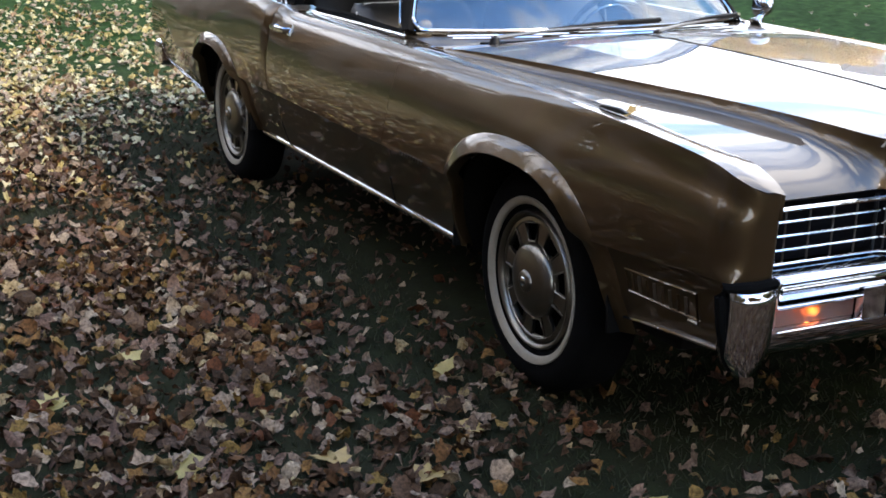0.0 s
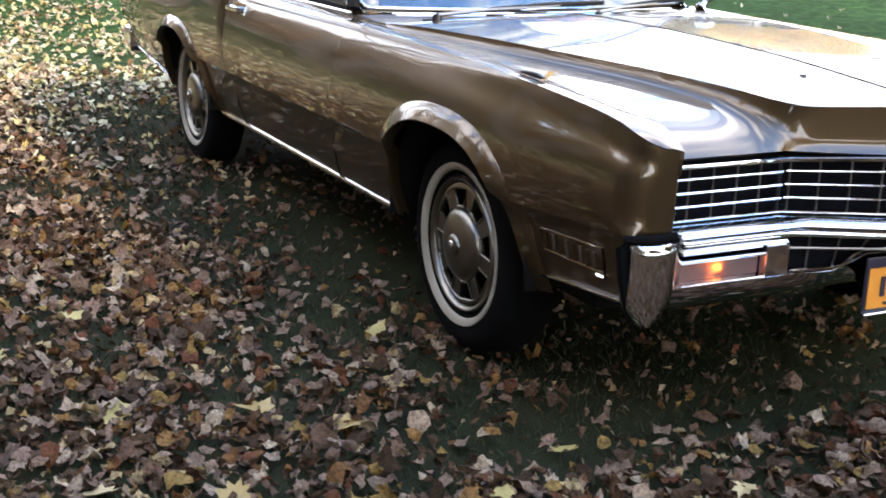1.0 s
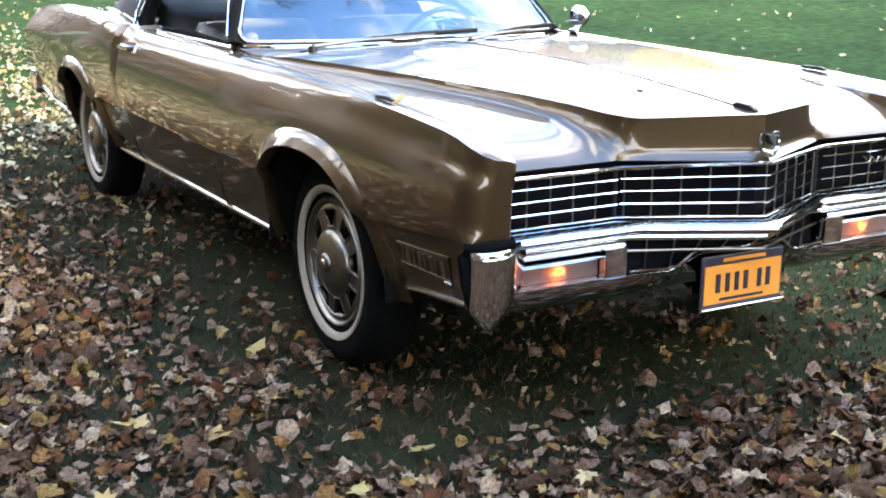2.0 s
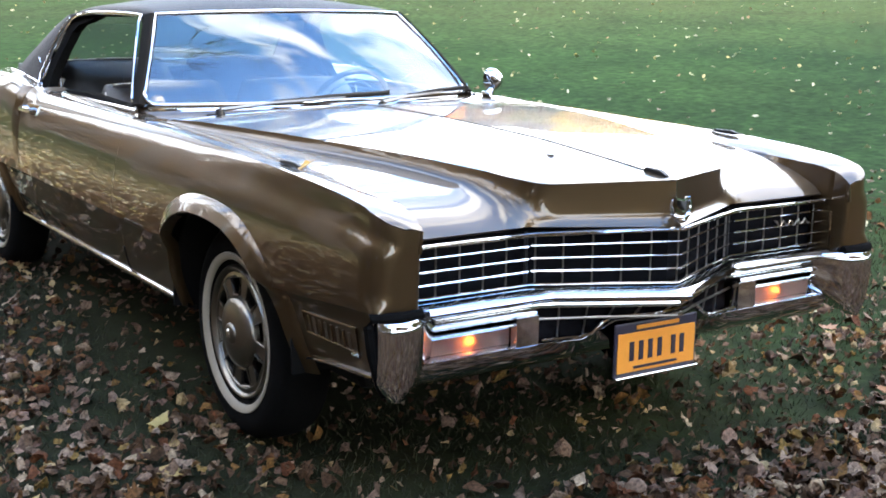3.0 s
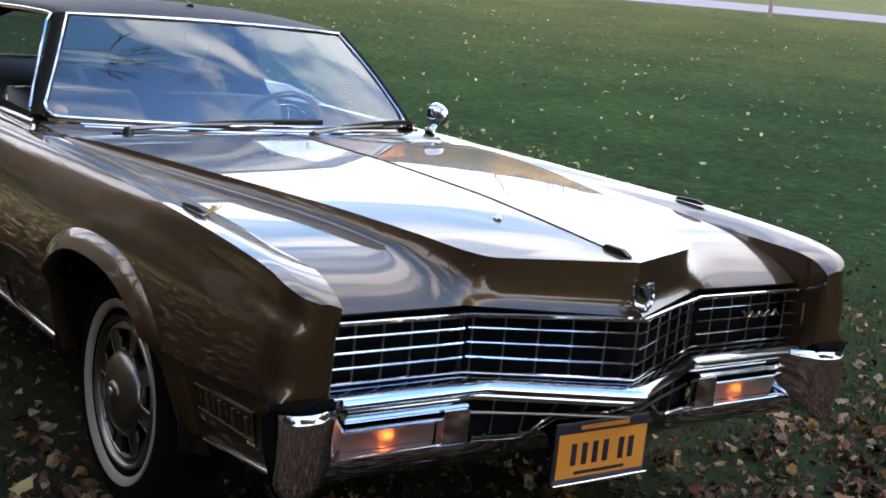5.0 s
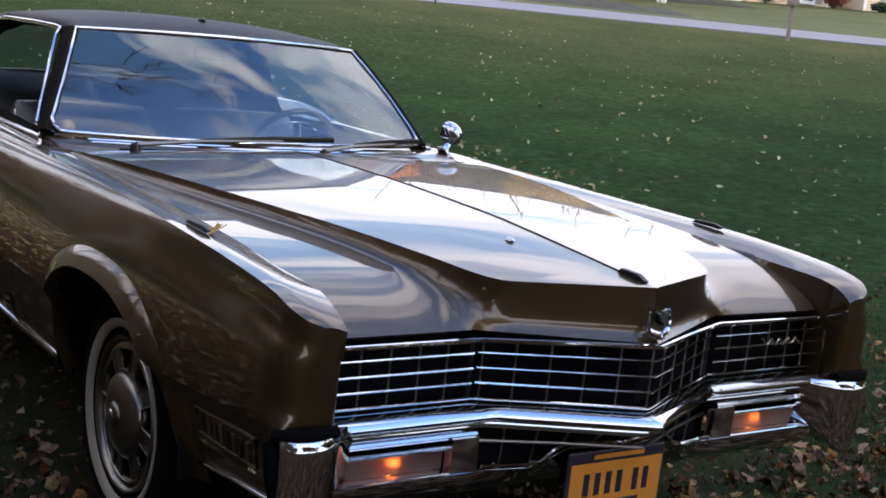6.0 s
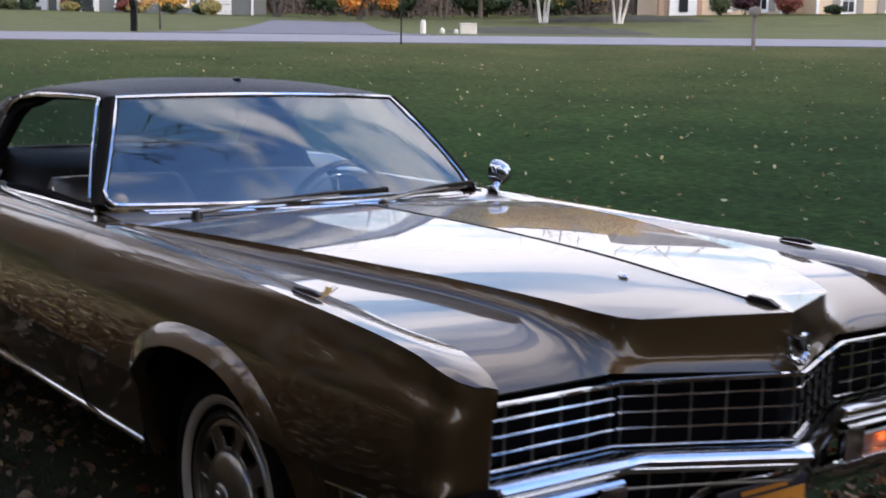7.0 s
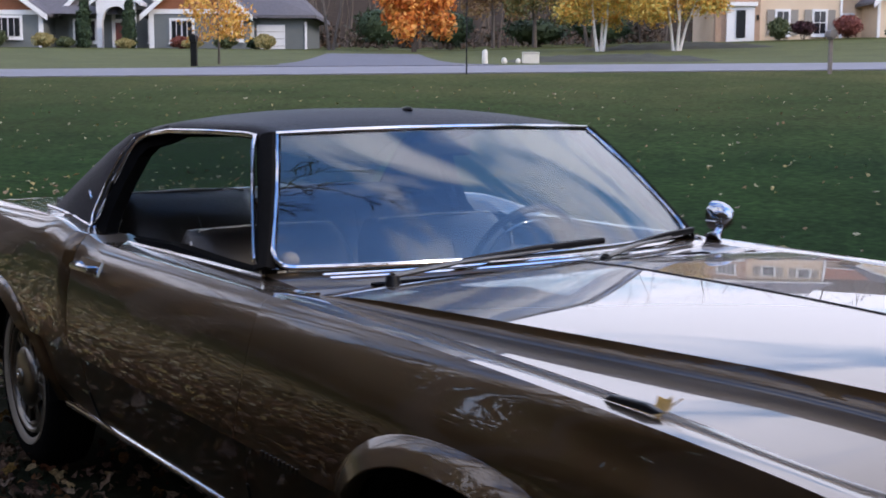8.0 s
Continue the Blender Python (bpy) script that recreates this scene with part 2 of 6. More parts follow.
DARK_BARK = material("dark_wood_bark", (0.115, 0.088, 0.068), 0.95, vary=0.3, scale=3, bump=0.4)
BIRCH = material("white_birch_bark", (0.80, 0.76, 0.70), 0.8, vary=0.28, scale=5, bump=0.3)
ORANGE_LEAVES = material("orange_foliage", (0.688, 0.250, 0.037), 0.7, spread=((0.750, 0.263, 0.037), (0.650, 0.200, 0.031), (0.775, 0.350, 0.062), (0.550, 0.150, 0.025), (0.812, 0.400, 0.100)))
GOLD_LEAVES = material("golden_foliage", (0.688, 0.438, 0.075), 0.7, spread=((0.750, 0.475, 0.075), (0.650, 0.400, 0.062), (0.775, 0.550, 0.125), (0.525, 0.375, 0.075), (0.625, 0.300, 0.050), (0.375, 0.350, 0.088)))
AMBER_LEAVES = material("amber_foliage", (0.625, 0.312, 0.050), 0.7, spread=((0.700, 0.338, 0.050), (0.625, 0.400, 0.062), (0.562, 0.250, 0.050), (0.750, 0.450, 0.100)))
OLIVE_LEAVES = material("olive_foliage", (0.2, 0.2, 0.06), 0.75, spread=((0.16, 0.17, 0.05), (0.24, 0.2, 0.06), (0.12, 0.14, 0.04), (0.32, 0.2, 0.06)))
RUSSET_LEAVES = material("russet_foliage", (0.2, 0.11, 0.05), 0.75, spread=((0.20, 0.11, 0.05), (0.26, 0.15, 0.06), (0.14, 0.08, 0.04), (0.3, 0.2, 0.07)))
DIM_LEAVES = material("dim_brown_foliage", (0.08, 0.05, 0.03), 0.85, spread=((0.08, 0.05, 0.03), (0.11, 0.065, 0.035), (0.06, 0.04, 0.026), (0.05, 0.045, 0.025)))
EVERGREEN = material("evergreen_foliage", (0.03, 0.055, 0.022), 0.8, spread=((0.03, 0.055, 0.022), (0.045, 0.075, 0.03), (0.022, 0.04, 0.018)))
SHRUB_GREEN = material("shrub_green", (0.09, 0.11, 0.045), 0.8, spread=((0.09, 0.11, 0.045), (0.12, 0.13, 0.05), (0.06, 0.08, 0.03)))
SHRUB_GOLD = material("straw_shrub", (0.34, 0.28, 0.10), 0.8, spread=((0.34, 0.28, 0.10), (0.28, 0.25, 0.10), (0.4, 0.33, 0.14)))
SHRUB_PURPLE = material("dark_purple_shrub", (0.06, 0.018, 0.022), 0.8, spread=((0.06, 0.018, 0.022), (0.08, 0.028, 0.026), (0.045, 0.014, 0.02)))
SHRUB_RED = material("russet_red_shrub", (0.22, 0.06, 0.04), 0.8, spread=((0.22, 0.06, 0.04), (0.27, 0.09, 0.06), (0.16, 0.045, 0.035)))
MULCH = material("dark_ground_cover", (0.034, 0.032, 0.016), 0.95, vary=0.3, scale=3, bump=0.6, bump_scale=25)
WOOD_POST = material("weathered_post", (0.22, 0.19, 0.165), 0.85, vary=0.2, scale=8, bump=0.3)
UNDERGROWTH = material("dim_undergrowth", (0.052, 0.038, 0.030), 0.95, vary=0.4, scale=0.7, bump=0.6, bump_scale=8)
UTILITY_WHITE = material("white_utility_plastic", (0.72, 0.68, 0.58), 0.6, vary=0.08, scale=6)


# ---- mesh helpers ----
def link(name, bm, mat, parent=None, label="", sharp=38.0, bevel=0.0, thick=0.0, smooth=True):
    """Link a bmesh as one mesh object; edges steeper than sharp stay hard."""
    bmesh.ops.recalc_face_normals(bm, faces=bm.faces[:])
    for fc in bm.faces:
        fc.smooth = smooth
    if smooth:
        for e in bm.edges:
            if (len(e.link_faces) == 2 and e.calc_face_angle(0.0) > radians(sharp)) or (thick and e.is_boundary):
                e.smooth = False
    me = bpy.data.meshes.new(name)
    bm.to_mesh(me)
    bm.free()
    me.materials.append(mat)
    ob = new(name, me)
    ob.parent = parent
    if thick:
        s = ob.modifiers.new("thickness", "SOLIDIFY")
        s.thickness, s.offset = thick, -1
    if bevel:
        b = ob.modifiers.new("edges", "BEVEL")
        b.width, b.segments, b.limit_method, b.angle_limit, b.harden_normals = bevel, 2, "ANGLE", radians(40), False
    if label:
        tagged(ob, label)
    return ob


part = link


def thing(name, label, category, group="", kind="", at=(0, 0, 0), turn=0):
    ob = new(name)
    ob.empty_display_size = 0.2
    ob.matrix_basis = pose(*at, 0, 0, turn)
    return tagged(ob, label, category, group, kind)


def curve(*pairs):
    """A smooth monotone curve through (x, y) pairs."""
    xs, ys = np.array([p[0] for p in pairs], float), np.array([p[1] for p in pairs], float)
    h, d = np.diff(xs), np.diff(ys) / np.diff(xs)
    m = np.concatenate([[d[0]], [0 if a * b <= 0 else 2 * a * b / (a + b) for a, b in zip(d[:-1], d[1:])], [d[-1]]])

    def at(x):
        x = min(max(x, xs[0]), xs[-1])
        i = min(int(np.searchsorted(xs, x, "right")) - 1, len(h) - 1)
        t = (x - xs[i]) / h[i]
        return float((2 * t**3 - 3 * t**2 + 1) * ys[i] + (t**3 - 2 * t**2 + t) * h[i] * m[i] + (3 * t**2 - 2 * t**3) * ys[i + 1] + (t**3 - t**2) * h[i] * m[i + 1])
    return at


def add_grid(bm, rows, close=False, caps=False):
    vs = [[bm.verts.new(p) for p in r] for r in rows]
    n = len(rows[0])
    for a, b in zip(vs, vs[1:]):
        for j in range(n if close else n - 1):
            k = (j + 1) % n
            try:
                bm.faces.new((a[j], a[k], b[k], b[j]))
            except ValueError:
                pass
    if caps:
        bm.faces.new(vs[0])
        bm.faces.new(vs[-1])
    return vs


def add_tube(bm, pts, radius, sides=8, caps=True, flat=1.0):
    """A tube along pts; radius a number or one for each point."""
    pts = [Vector(p) for p in pts]
    rad = radius if isinstance(radius, (list, tuple)) else [radius] * len(pts)
    rows = []
    for i, p in enumerate(pts):
        d = (pts[min(i + 1, len(pts) - 1)] - pts[max(i - 1, 0)]).normalized()
        up = Vector((0, 0, 1)) if abs(d.z) < 0.9 else Vector((1, 0, 0))
        a = d.cross(up).normalized()
        b = a.cross(d).normalized()
        rows.append([p + rad[i] * (a * math.cos(w) + b * math.sin(w) * flat) for w in (2 * math.pi * k / sides for k in range(sides))])
    add_grid(bm, rows, close=True, caps=caps)


def add_box(bm, x0, x1, y0, y1, z0, z1, m=None):
    vs = [bm.verts.new(Vector((x, y, z))) for z in (z0, z1) for y in (y0, y1) for x in (x0, x1)]
    if m is not None:
        for w in vs:
            w.co = m @ w.co
    for q in ((0, 2, 3, 1), (4, 5, 7, 6), (0, 1, 5, 4), (2, 6, 7, 3), (0, 4, 6, 2), (1, 3, 7, 5)):
        bm.faces.new([vs[i] for i in q])


def add_prism(bm, loop, depth):
    """A closed loop of points, pushed along the vector depth."""
    a = [bm.verts.new(p) for p in loop]
    b = [bm.verts.new(Vector(p) + Vector(depth)) for p in loop]
    bm.faces.new(a)
    bm.faces.new(b[::-1])
    for i in range(len(a)):
        j = (i + 1) % len(a)
        bm.faces.new((a[i], b[i], b[j], a[j]))


def add_ball(bm, c, r, seg=12, rings=8):
    r = r if isinstance(r, (list, tuple)) else (r, r, r)
    bmesh.ops.create_uvsphere(bm, u_segments=seg, v_segments=rings, radius=1, matrix=Matrix.LocRotScale(c, None, r))


def box_part(name, x0, x1, y0, y1, z0, z1, mat, parent=None, label="", bevel=0.0):
    bm = bmesh.new()
    add_box(bm, x0, x1, y0, y1, z0, z1)
    return link(name, bm, mat, parent, label, bevel=bevel, smooth=False)


def tube_part(name, pts, radius, mat, parent=None, label="", sides=8, flat=1.0):
    bm = bmesh.new()
    add_tube(bm, pts, radius, sides, True, flat)
    return link(name, bm, mat, parent, label)
# ---- ground: a lawn that is level round the car and climbs gently to the road, houses and woods ----
AHEAD, RIGHT = Vector((0.562, 0.827)), Vector((0.827, -0.562))
rise = curve((-60, 0), (5, 0), (12, 0.34), (33, 1.86), (38.6, 2.16), (43, 2.28), (60, 2.87), (73, 3.38), (80, 3.72), (87, 4.05), (100, 4.5), (150, 6.2), (420, 12.0))


def spot(q, r):
    return Vector((AHEAD.x * q + RIGHT.x * r, AHEAD.y * q + RIGHT.y * r))


def ground_z(x, y):
    q, r = AHEAD.x * x + AHEAD.y * y, RIGHT.x * x + RIGHT.y * y
    rr = min(max(r, -40), 40)
    side = 0.038 * max(rr, 0) * min(max((q - 45) / 40, 0), 1) ** 1.4 + 0.0126 * rr * min(max((q - 8) / 22, 0), 1) * min(max((72 - q) / 30, 0), 1)
    return rise(q - 0.12 * rr) + side


def on_ground(q, r, up=0.0):
    p = spot(q, r)
    return Vector((p.x, p.y, ground_z(p.x, p.y) + up))


bm = bmesh.new()
QS = [-400, -150, -60, -30, -15, -8] + [-6 + 0.8 * i for i in range(20)] + [10 + 2 * i for i in range(48)] + [110, 125, 145, 170, 220, 300, 420]
RS = [-400, -200, -110, -70, -50] + [-40 + 2 * i for i in range(41)] + [50, 70, 110, 200, 400]
add_grid(bm, [[(*spot(q, r), ground_z(*spot(q, r)) + (0.012 * noise.noise((q * 0.7, r * 0.7, 0)) if abs(q) < 12 and abs(r) < 12 else 0)) for r in RS] for q in QS])
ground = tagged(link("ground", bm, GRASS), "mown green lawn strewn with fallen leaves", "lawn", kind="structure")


def strip(name, mat, edges, up, label, category, n=60):
    """A sheet laid on the ground between two plan lines, each a function of 0..1 that gives (q, r)."""
    bm = bmesh.new()
    rows = []
    for i in range(n + 1):
        a, b = edges[0](i / n), edges[1](i / n)
        rows.append([on_ground(a[0] + (b[0] - a[0]) * k, a[1] + (b[1] - a[1]) * k, up) for k in (0, 0.25, 0.5, 0.75, 1)])
    add_grid(bm, rows)
    return tagged(link(name, bm, mat, thick=0.03), label, category, kind="structure")


strip("road", ASPHALT, (lambda f: (33.2 + 0.12 * (-70 + 140 * f), -70 + 140 * f), lambda f: (38.6 + 0.12 * (-70 + 140 * f), -70 + 140 * f)), 0.035, "pale grey asphalt street across the lawn", "road")
strip("driveway", DRIVE, (lambda f: (37.6 + 35 * f, -8.6 + 2.4 * (1 - (1 - f) ** 7) - 1.6 * f), lambda f: (38.4 + 34 * f, 0.9 - 1.3 * (1 - (1 - f) ** 6) - 2.0 * f)), 0.055, "dark asphalt driveway leading to the garage", "driveway", 40)

strip("far_lawn", FAR_GRASS, (lambda f: (38.8 + 0.12 * (-70 + 140 * f), -70 + 140 * f), lambda f: (96 + 0.06 * (-70 + 140 * f), -70 + 140 * f)), 0.028, "yellow-green lawn across the street", "lawn")

def bed(q0, q1, r0, r1, height, label):
    """A low uneven mound of ground cover."""
    bm = bmesh.new()
    rows = []
    for i in range(15):
        u = -1 + i / 7
        row = []
        for j in range(41):
            v = -1 + j / 20
            k = max(0.0, 1 - abs(u) ** 2.5) * max(0.0, 1 - abs(v) ** 3)
            q, r = (q0 + q1) / 2 + (q1 - q0) / 2 * u * (1 - 0.25 * v * v), (r0 + r1) / 2 + (r1 - r0) / 2 * v
            row.append(on_ground(q, r, 0.032 + height * k * (0.8 + 0.5 * noise.noise((q * 1.3, r * 1.3, 2)))))
        rows.append(row)
    add_grid(bm, rows)
    return tagged(link("planting_bed", bm, MULCH, thick=0.03), label, "planting bed", kind="structure")


# ---- trees and shrubs ----
def add_leaves(bm_data, centre, radii, count, size, rng, shell=0.55):
    """Small tilted leaf quads through an uneven ellipsoid; appended to (verts, faces)."""
    verts, faces = bm_data
    for _ in range(count):
        d = rng.normal(size=3)
        d /= np.linalg.norm(d) + 1e-9
        k = (shell + (1 - shell) * rng.random()) * (0.78 + 0.34 * noise.noise(Vector(d * 2.1) + Vector(centre)))
        c = np.array(centre) + d * k * np.array(radii)
        a = rng.normal(size=3)
        a /= np.linalg.norm(a)
        b = np.cross(a, rng.normal(size=3))
        b /= np.linalg.norm(b) + 1e-9
        s = size * (0.6 + 0.8 * rng.random())
        i = len(verts)
        verts += [tuple(c - a * s), tuple(c + b * s * 0.6), tuple(c + a * s), tuple(c - b * s * 0.6)]
        faces.append((i, i + 1, i + 2, i + 3))


def mesh_part(name, data, mat, parent=None, label="", smooth=False):
    me = bpy.data.meshes.new(name)
    me.from_pydata(data[0], [], data[1])
    me.polygons.foreach_set("use_smooth", [smooth] * len(me.polygons))
    me.materials.append(mat)
    ob = new(name, me)
    ob.parent = parent
    if label:
        tagged(ob, label)
    return ob


def grow(bm, base, tip, r0, r1, rng, depth, sides, ends, spread=0.5, forks=3, fine=0.004, thin=0.3):
    base, tip = Vector(base), Vector(tip)
    mid = base.lerp(tip, 0.5) + Vector(rng.normal(size=3)) * (tip - base).length * 0.05
    add_tube(bm, [base, mid, tip], [r0, (r0 + r1) / 2, r1], sides, False)
    ends.append(tip)
    if depth == 0:
        return
    length = (tip - base).length
    for k in range(forks):
        at = base.lerp(tip, 0.45 + 0.55 * (k + 1) / forks)
        d = ((tip - base).normalized() + Vector(rng.normal(size=3)) * spread + Vector((0, 0, 0.12))).normalized()
        grow(bm, at, at + d * length * (0.5 + 0.25 * rng.random()), max(r1 * 0.85 if k == forks - 1 else r1 * 0.65, fine * 1.4), max(r1 * thin, fine), rng, depth - 1, max(3, sides - 2), ends, spread, forks, fine, thin)


def tree(q, r, height, leaves, bark, label, seed, crown=(2.2, 2.2, 3.0), low=1.5, count=2600, leaf=0.11, stems=1, trunk_r=0.14, depth=2, clump=1.0, name="tree"):
    rng = np.random.default_rng(seed)
    p = on_ground(q, r, -0.05)
    top = thing(name, label, "tree", at=p)
    bm = bmesh.new()
    ends = []
    for k in range(stems):
        w = 2 * math.pi * k / max(stems, 1) + seed
        lean = 0.0 if stems == 1 else 0.13 + 0.12 * rng.random()
        foot = Vector((0.18 * math.cos(w) * (stems > 1), 0.18 * math.sin(w) * (stems > 1), 0))
        knee = foot + Vector((lean * low * math.cos(w), lean * low * math.sin(w), low))
        add_tube(bm, [foot, foot.lerp(knee, 0.5), knee], [trunk_r * 1.25, trunk_r, trunk_r * 0.85], 8, False)
        grow(bm, knee, knee + Vector((lean * height * 0.5 * math.cos(w), lean * height * 0.5 * math.sin(w), (height - low) * 0.62)), trunk_r * 0.85, trunk_r * 0.35, rng, depth, 6, ends, fine=0.004 if leaves else 0.020, thin=0.3 if leaves else 0.46)
    part("trunk", bm, bark, top)
    if leaves:
        data = ([], [])
        cz = low + crown[2] * 0.85
        add_leaves(data, (0, 0, cz), crown, count // 2, leaf, rng, 0.35)
        for e in range(14):
            w, f = rng.random() * 6.283, rng.random()
            c = (crown[0] * 0.62 * math.cos(w), crown[1] * 0.62 * math.sin(w), cz + crown[2] * (f * 1.5 - 0.8))
            add_leaves(data, c, (crown[0] * 0.42 * clump, crown[1] * 0.42 * clump, crown[2] * 0.30 * clump), count // 28, leaf, rng, 0.2)
        mesh_part("crown", data, leaves, top)
    return top


def shrub(q, r, size, mat, label, seed, count=500, leaf=0.07, lift=0.0):
    rng = np.random.default_rng(seed)
    top = thing("shrub", label, "shrub", at=on_ground(q, r))
    bm = bmesh.new()
    for k in range(5):
        w = k * 1.3 + seed
        add_tube(bm, [(0.04 * math.cos(w), 0.04 * math.sin(w), 0), (size[0] * 0.5 * math.cos(w), size[1] * 0.5 * math.sin(w), size[2] * (0.9 + lift))], [0.03, 0.012], 5)
    part("stem", bm, DARK_BARK, top)
    data = ([], [])
    tall = size[2] > 1.2 and size[0] < 1
    clumps = [(0, 0, size[2] * (0.25 + 0.42 * k)) for k in range(5)] if tall else [(0, 0, size[2] * (1 + lift))]
    for c in clumps:
        wide = 1.0 if not tall else (1.0, 1.05, 1.0, 0.9, 0.62)[clumps.index(c)]
        radii = (size[0] * wide, size[1] * wide, size[2] * (0.42 if tall else 1))
        add_leaves(data, c, radii, count // len(clumps), leaf, rng, 0.6)
        base = len(data[0])
        for i in range(7):
            for j in range(10):
                w, h = 2 * math.pi * j / 10, math.pi * i / 6
                data[0].append((c[0] + 0.66 * radii[0] * math.sin(h) * math.cos(w), c[1] + 0.66 * radii[1] * math.sin(h) * math.sin(w), c[2] + 0.70 * radii[2] * math.cos(h)))
        for i in range(6):
            for j in range(10):
                data[1].append((base + i * 10 + j, base + (i + 1) * 10 + j, base + (i + 1) * 10 + (j + 1) % 10, base + i * 10 + (j + 1) % 10))
    mesh_part("foliage", data, mat, top)
    return top


# ---- houses ----
def wall_box(name, parent, mat, r0, r1, q0, q1, z0, z1, label="", bevel=0.0):
    """A box in the houses' frame: r across, q in depth."""
    bm = bmesh.new()
    add_box(bm, r0, r1, q0, q1, z0, z1)
    return part(name, bm, mat, parent, label, bevel=bevel, smooth=False)


def window(parent, r, q, z0, z1, w, panes=1, shutters=None, rows=1):
    fr = wall_box("window", parent, WHITE_PAINT, r - w / 2 - 0.12, r + w / 2 + 0.12, q - 0.10, q + 0.05, z0 - 0.14, z1 + 0.14)
    pw = w / panes
    for k in range(panes):
        for j in range(rows):
            h = (z1 - z0) / rows
            wall_box("pane", fr, PANE, r - w / 2 + k * pw + 0.05, r - w / 2 + (k + 1) * pw - 0.05, q - 0.13, q - 0.09, z0 + j * h + 0.04, z0 + (j + 1) * h - 0.04)
            wall_box("glazing_bar", fr, WHITE_PAINT, r - w / 2 + (k + 0.5) * pw - 0.02, r - w / 2 + (k + 0.5) * pw + 0.02, q - 0.145, q - 0.128, z0 + j * h + 0.04, z0 + (j + 1) * h - 0.04)
    wall_box("sill", fr, WHITE_PAINT, r - w / 2 - 0.18, r + w / 2 + 0.18, q - 0.18, q - 0.1, z0 - 0.22, z0 - 0.14)
    if shutters:
        for sg in (-1, 1):
            c = r + sg * (w / 2 + 0.42)
            wall_box("shutter", fr, shutters, c - 0.25, c + 0.25, q - 0.09, q - 0.03, z0 - 0.1, z1 + 0.1)
    return fr


def gable(parent, r0, r1, q0, q1, z0, eave, ridge, wall, face, trim=WHITE_PAINT, over=0.55):
    """A wing whose gable looks at the road."""
    wall_box("wall", parent, wall, r0, r1, q0, q1, z0, eave)
    rm = (r0 + r1) / 2
    bm = bmesh.new()
    add_prism(bm, [(r0, q0 + 0.02, eave), (r1, q0 + 0.02, eave), (rm, q0 + 0.02, ridge)], (0, q1 - q0 - 0.04, 0))
    part("gable_wall", bm, face, parent, smooth=False)
    k = (ridge - eave) / (rm - r0)
    for s in (-1, 1):
        e = rm + s * (rm - r0 + over)
        ze = eave - k * over
        bm = bmesh.new()
        add_prism(bm, [(rm, q0 - over, ridge + 0.06), (e, q0 - over, ze + 0.06), (e, q0 - over, ze + 0.26), (rm, q0 - over, ridge + 0.28)], (0, q1 - q0 + over, 0))
        part("roof_slope", bm, ROOFING, parent, smooth=False)
        bm = bmesh.new()
        add_prism(bm, [(rm, q0 - over - 0.06, ridge - 0.20), (e, q0 - over - 0.06, ze - 0.20), (e, q0 - over - 0.06, ze + 0.20), (rm, q0 - over - 0.06, ridge + 0.24)], (0, 0.05, 0))
        part("bargeboard", bm, trim, parent, smooth=False)
    wall_box("eave_band", parent, trim, r0 - 0.1, r1 + 0.1, q0 - 0.08, q0 + 0.0, eave - 0.16, eave + 0.16)


def house_frame(name, label, q, r):
    """An Empty whose local x runs along r and y along q, so that walls are plain boxes."""
    p = on_ground(q, r)
    return thing(name, label, "house", at=p, turn=math.degrees(math.atan2(RIGHT.y, RIGHT.x)))


def local_box(parent, name, mat, *b, label=""):
    return wall_box(name, parent, mat, *b, label)


grey = house_frame("house", "grey-sided house with white trim, red-brown gables and arched porch", 88, -22)
Z0 = -1.2
# wings from one end to the other, x measured from the house's own spot
gable(grey, -15.0, -7.1, 0.0, 10, Z0, 2.45, 5.3, GREY_SIDING, SHAKE)
window(grey, -9.9, 0.0, 0.75, 2.1, 2.6, 3)
gable(grey, -5.9, 0.95, 2.2, 12, Z0, 2.95, 6.3, GREY_SIDING, GREY_SIDING)
wall_box("wall", grey, GREY_SIDING, -7.2, -5.8, 3.0, 10, Z0, 2.6)
window(grey, -4.7, 2.2, 0.55, 2.0, 1.5, 2)
window(grey, 0.35, 2.2, 0.6, 1.9, 0.9, 2)
gable(grey, 0.55, 7.25, -0.6, 9, Z0, 2.5, 5.35, GREY_SIDING, SHAKE)
window(grey, 2.8, -0.6, 0.5, 1.9, 1.5, 2)
window(grey, 6.3, -0.6, 0.6, 1.8, 1.3, 2)
wall_box("wall", grey, GREY_SIDING, 7.25, 11.2, 1.5, 11, Z0, 2.3)
bm = bmesh.new()
add_prism(bm, [(3.0, 0.9, 2.15), (12.0, 0.9, 2.15), (9.6, 5.5, 4.6), (3.6, 5.5, 5.6)], (0, 0.0, 0.22))
part("roof_slope", bm, ROOFING, grey, smooth=False)
bm = bmesh.new()
add_prism(bm, [(3.0, 11.6, 2.15), (12.0, 11.6, 2.15), (9.6, 5.5, 4.6), (3.6, 5.5, 5.6)], (0, 0.0, 0.22))
part("roof_slope", bm, ROOFING, grey, smooth=False)
bm = bmesh.new()
add_prism(bm, [(12.0, 0.9, 2.15), (12.0, 11.6, 2.15), (9.6, 5.5, 4.6)], (0, 0.0, 0.22))
part("roof_slope", bm, ROOFING, grey, smooth=False)
bm = bmesh.new()
add_prism(bm, [(-16, 0.6, 2.4), (-16, 11, 2.4), (-16, 5.5, 5.3)], (14, 0, 0))
part("roof_slope", bm, ROOFING, grey, smooth=False)
bm = bmesh.new()
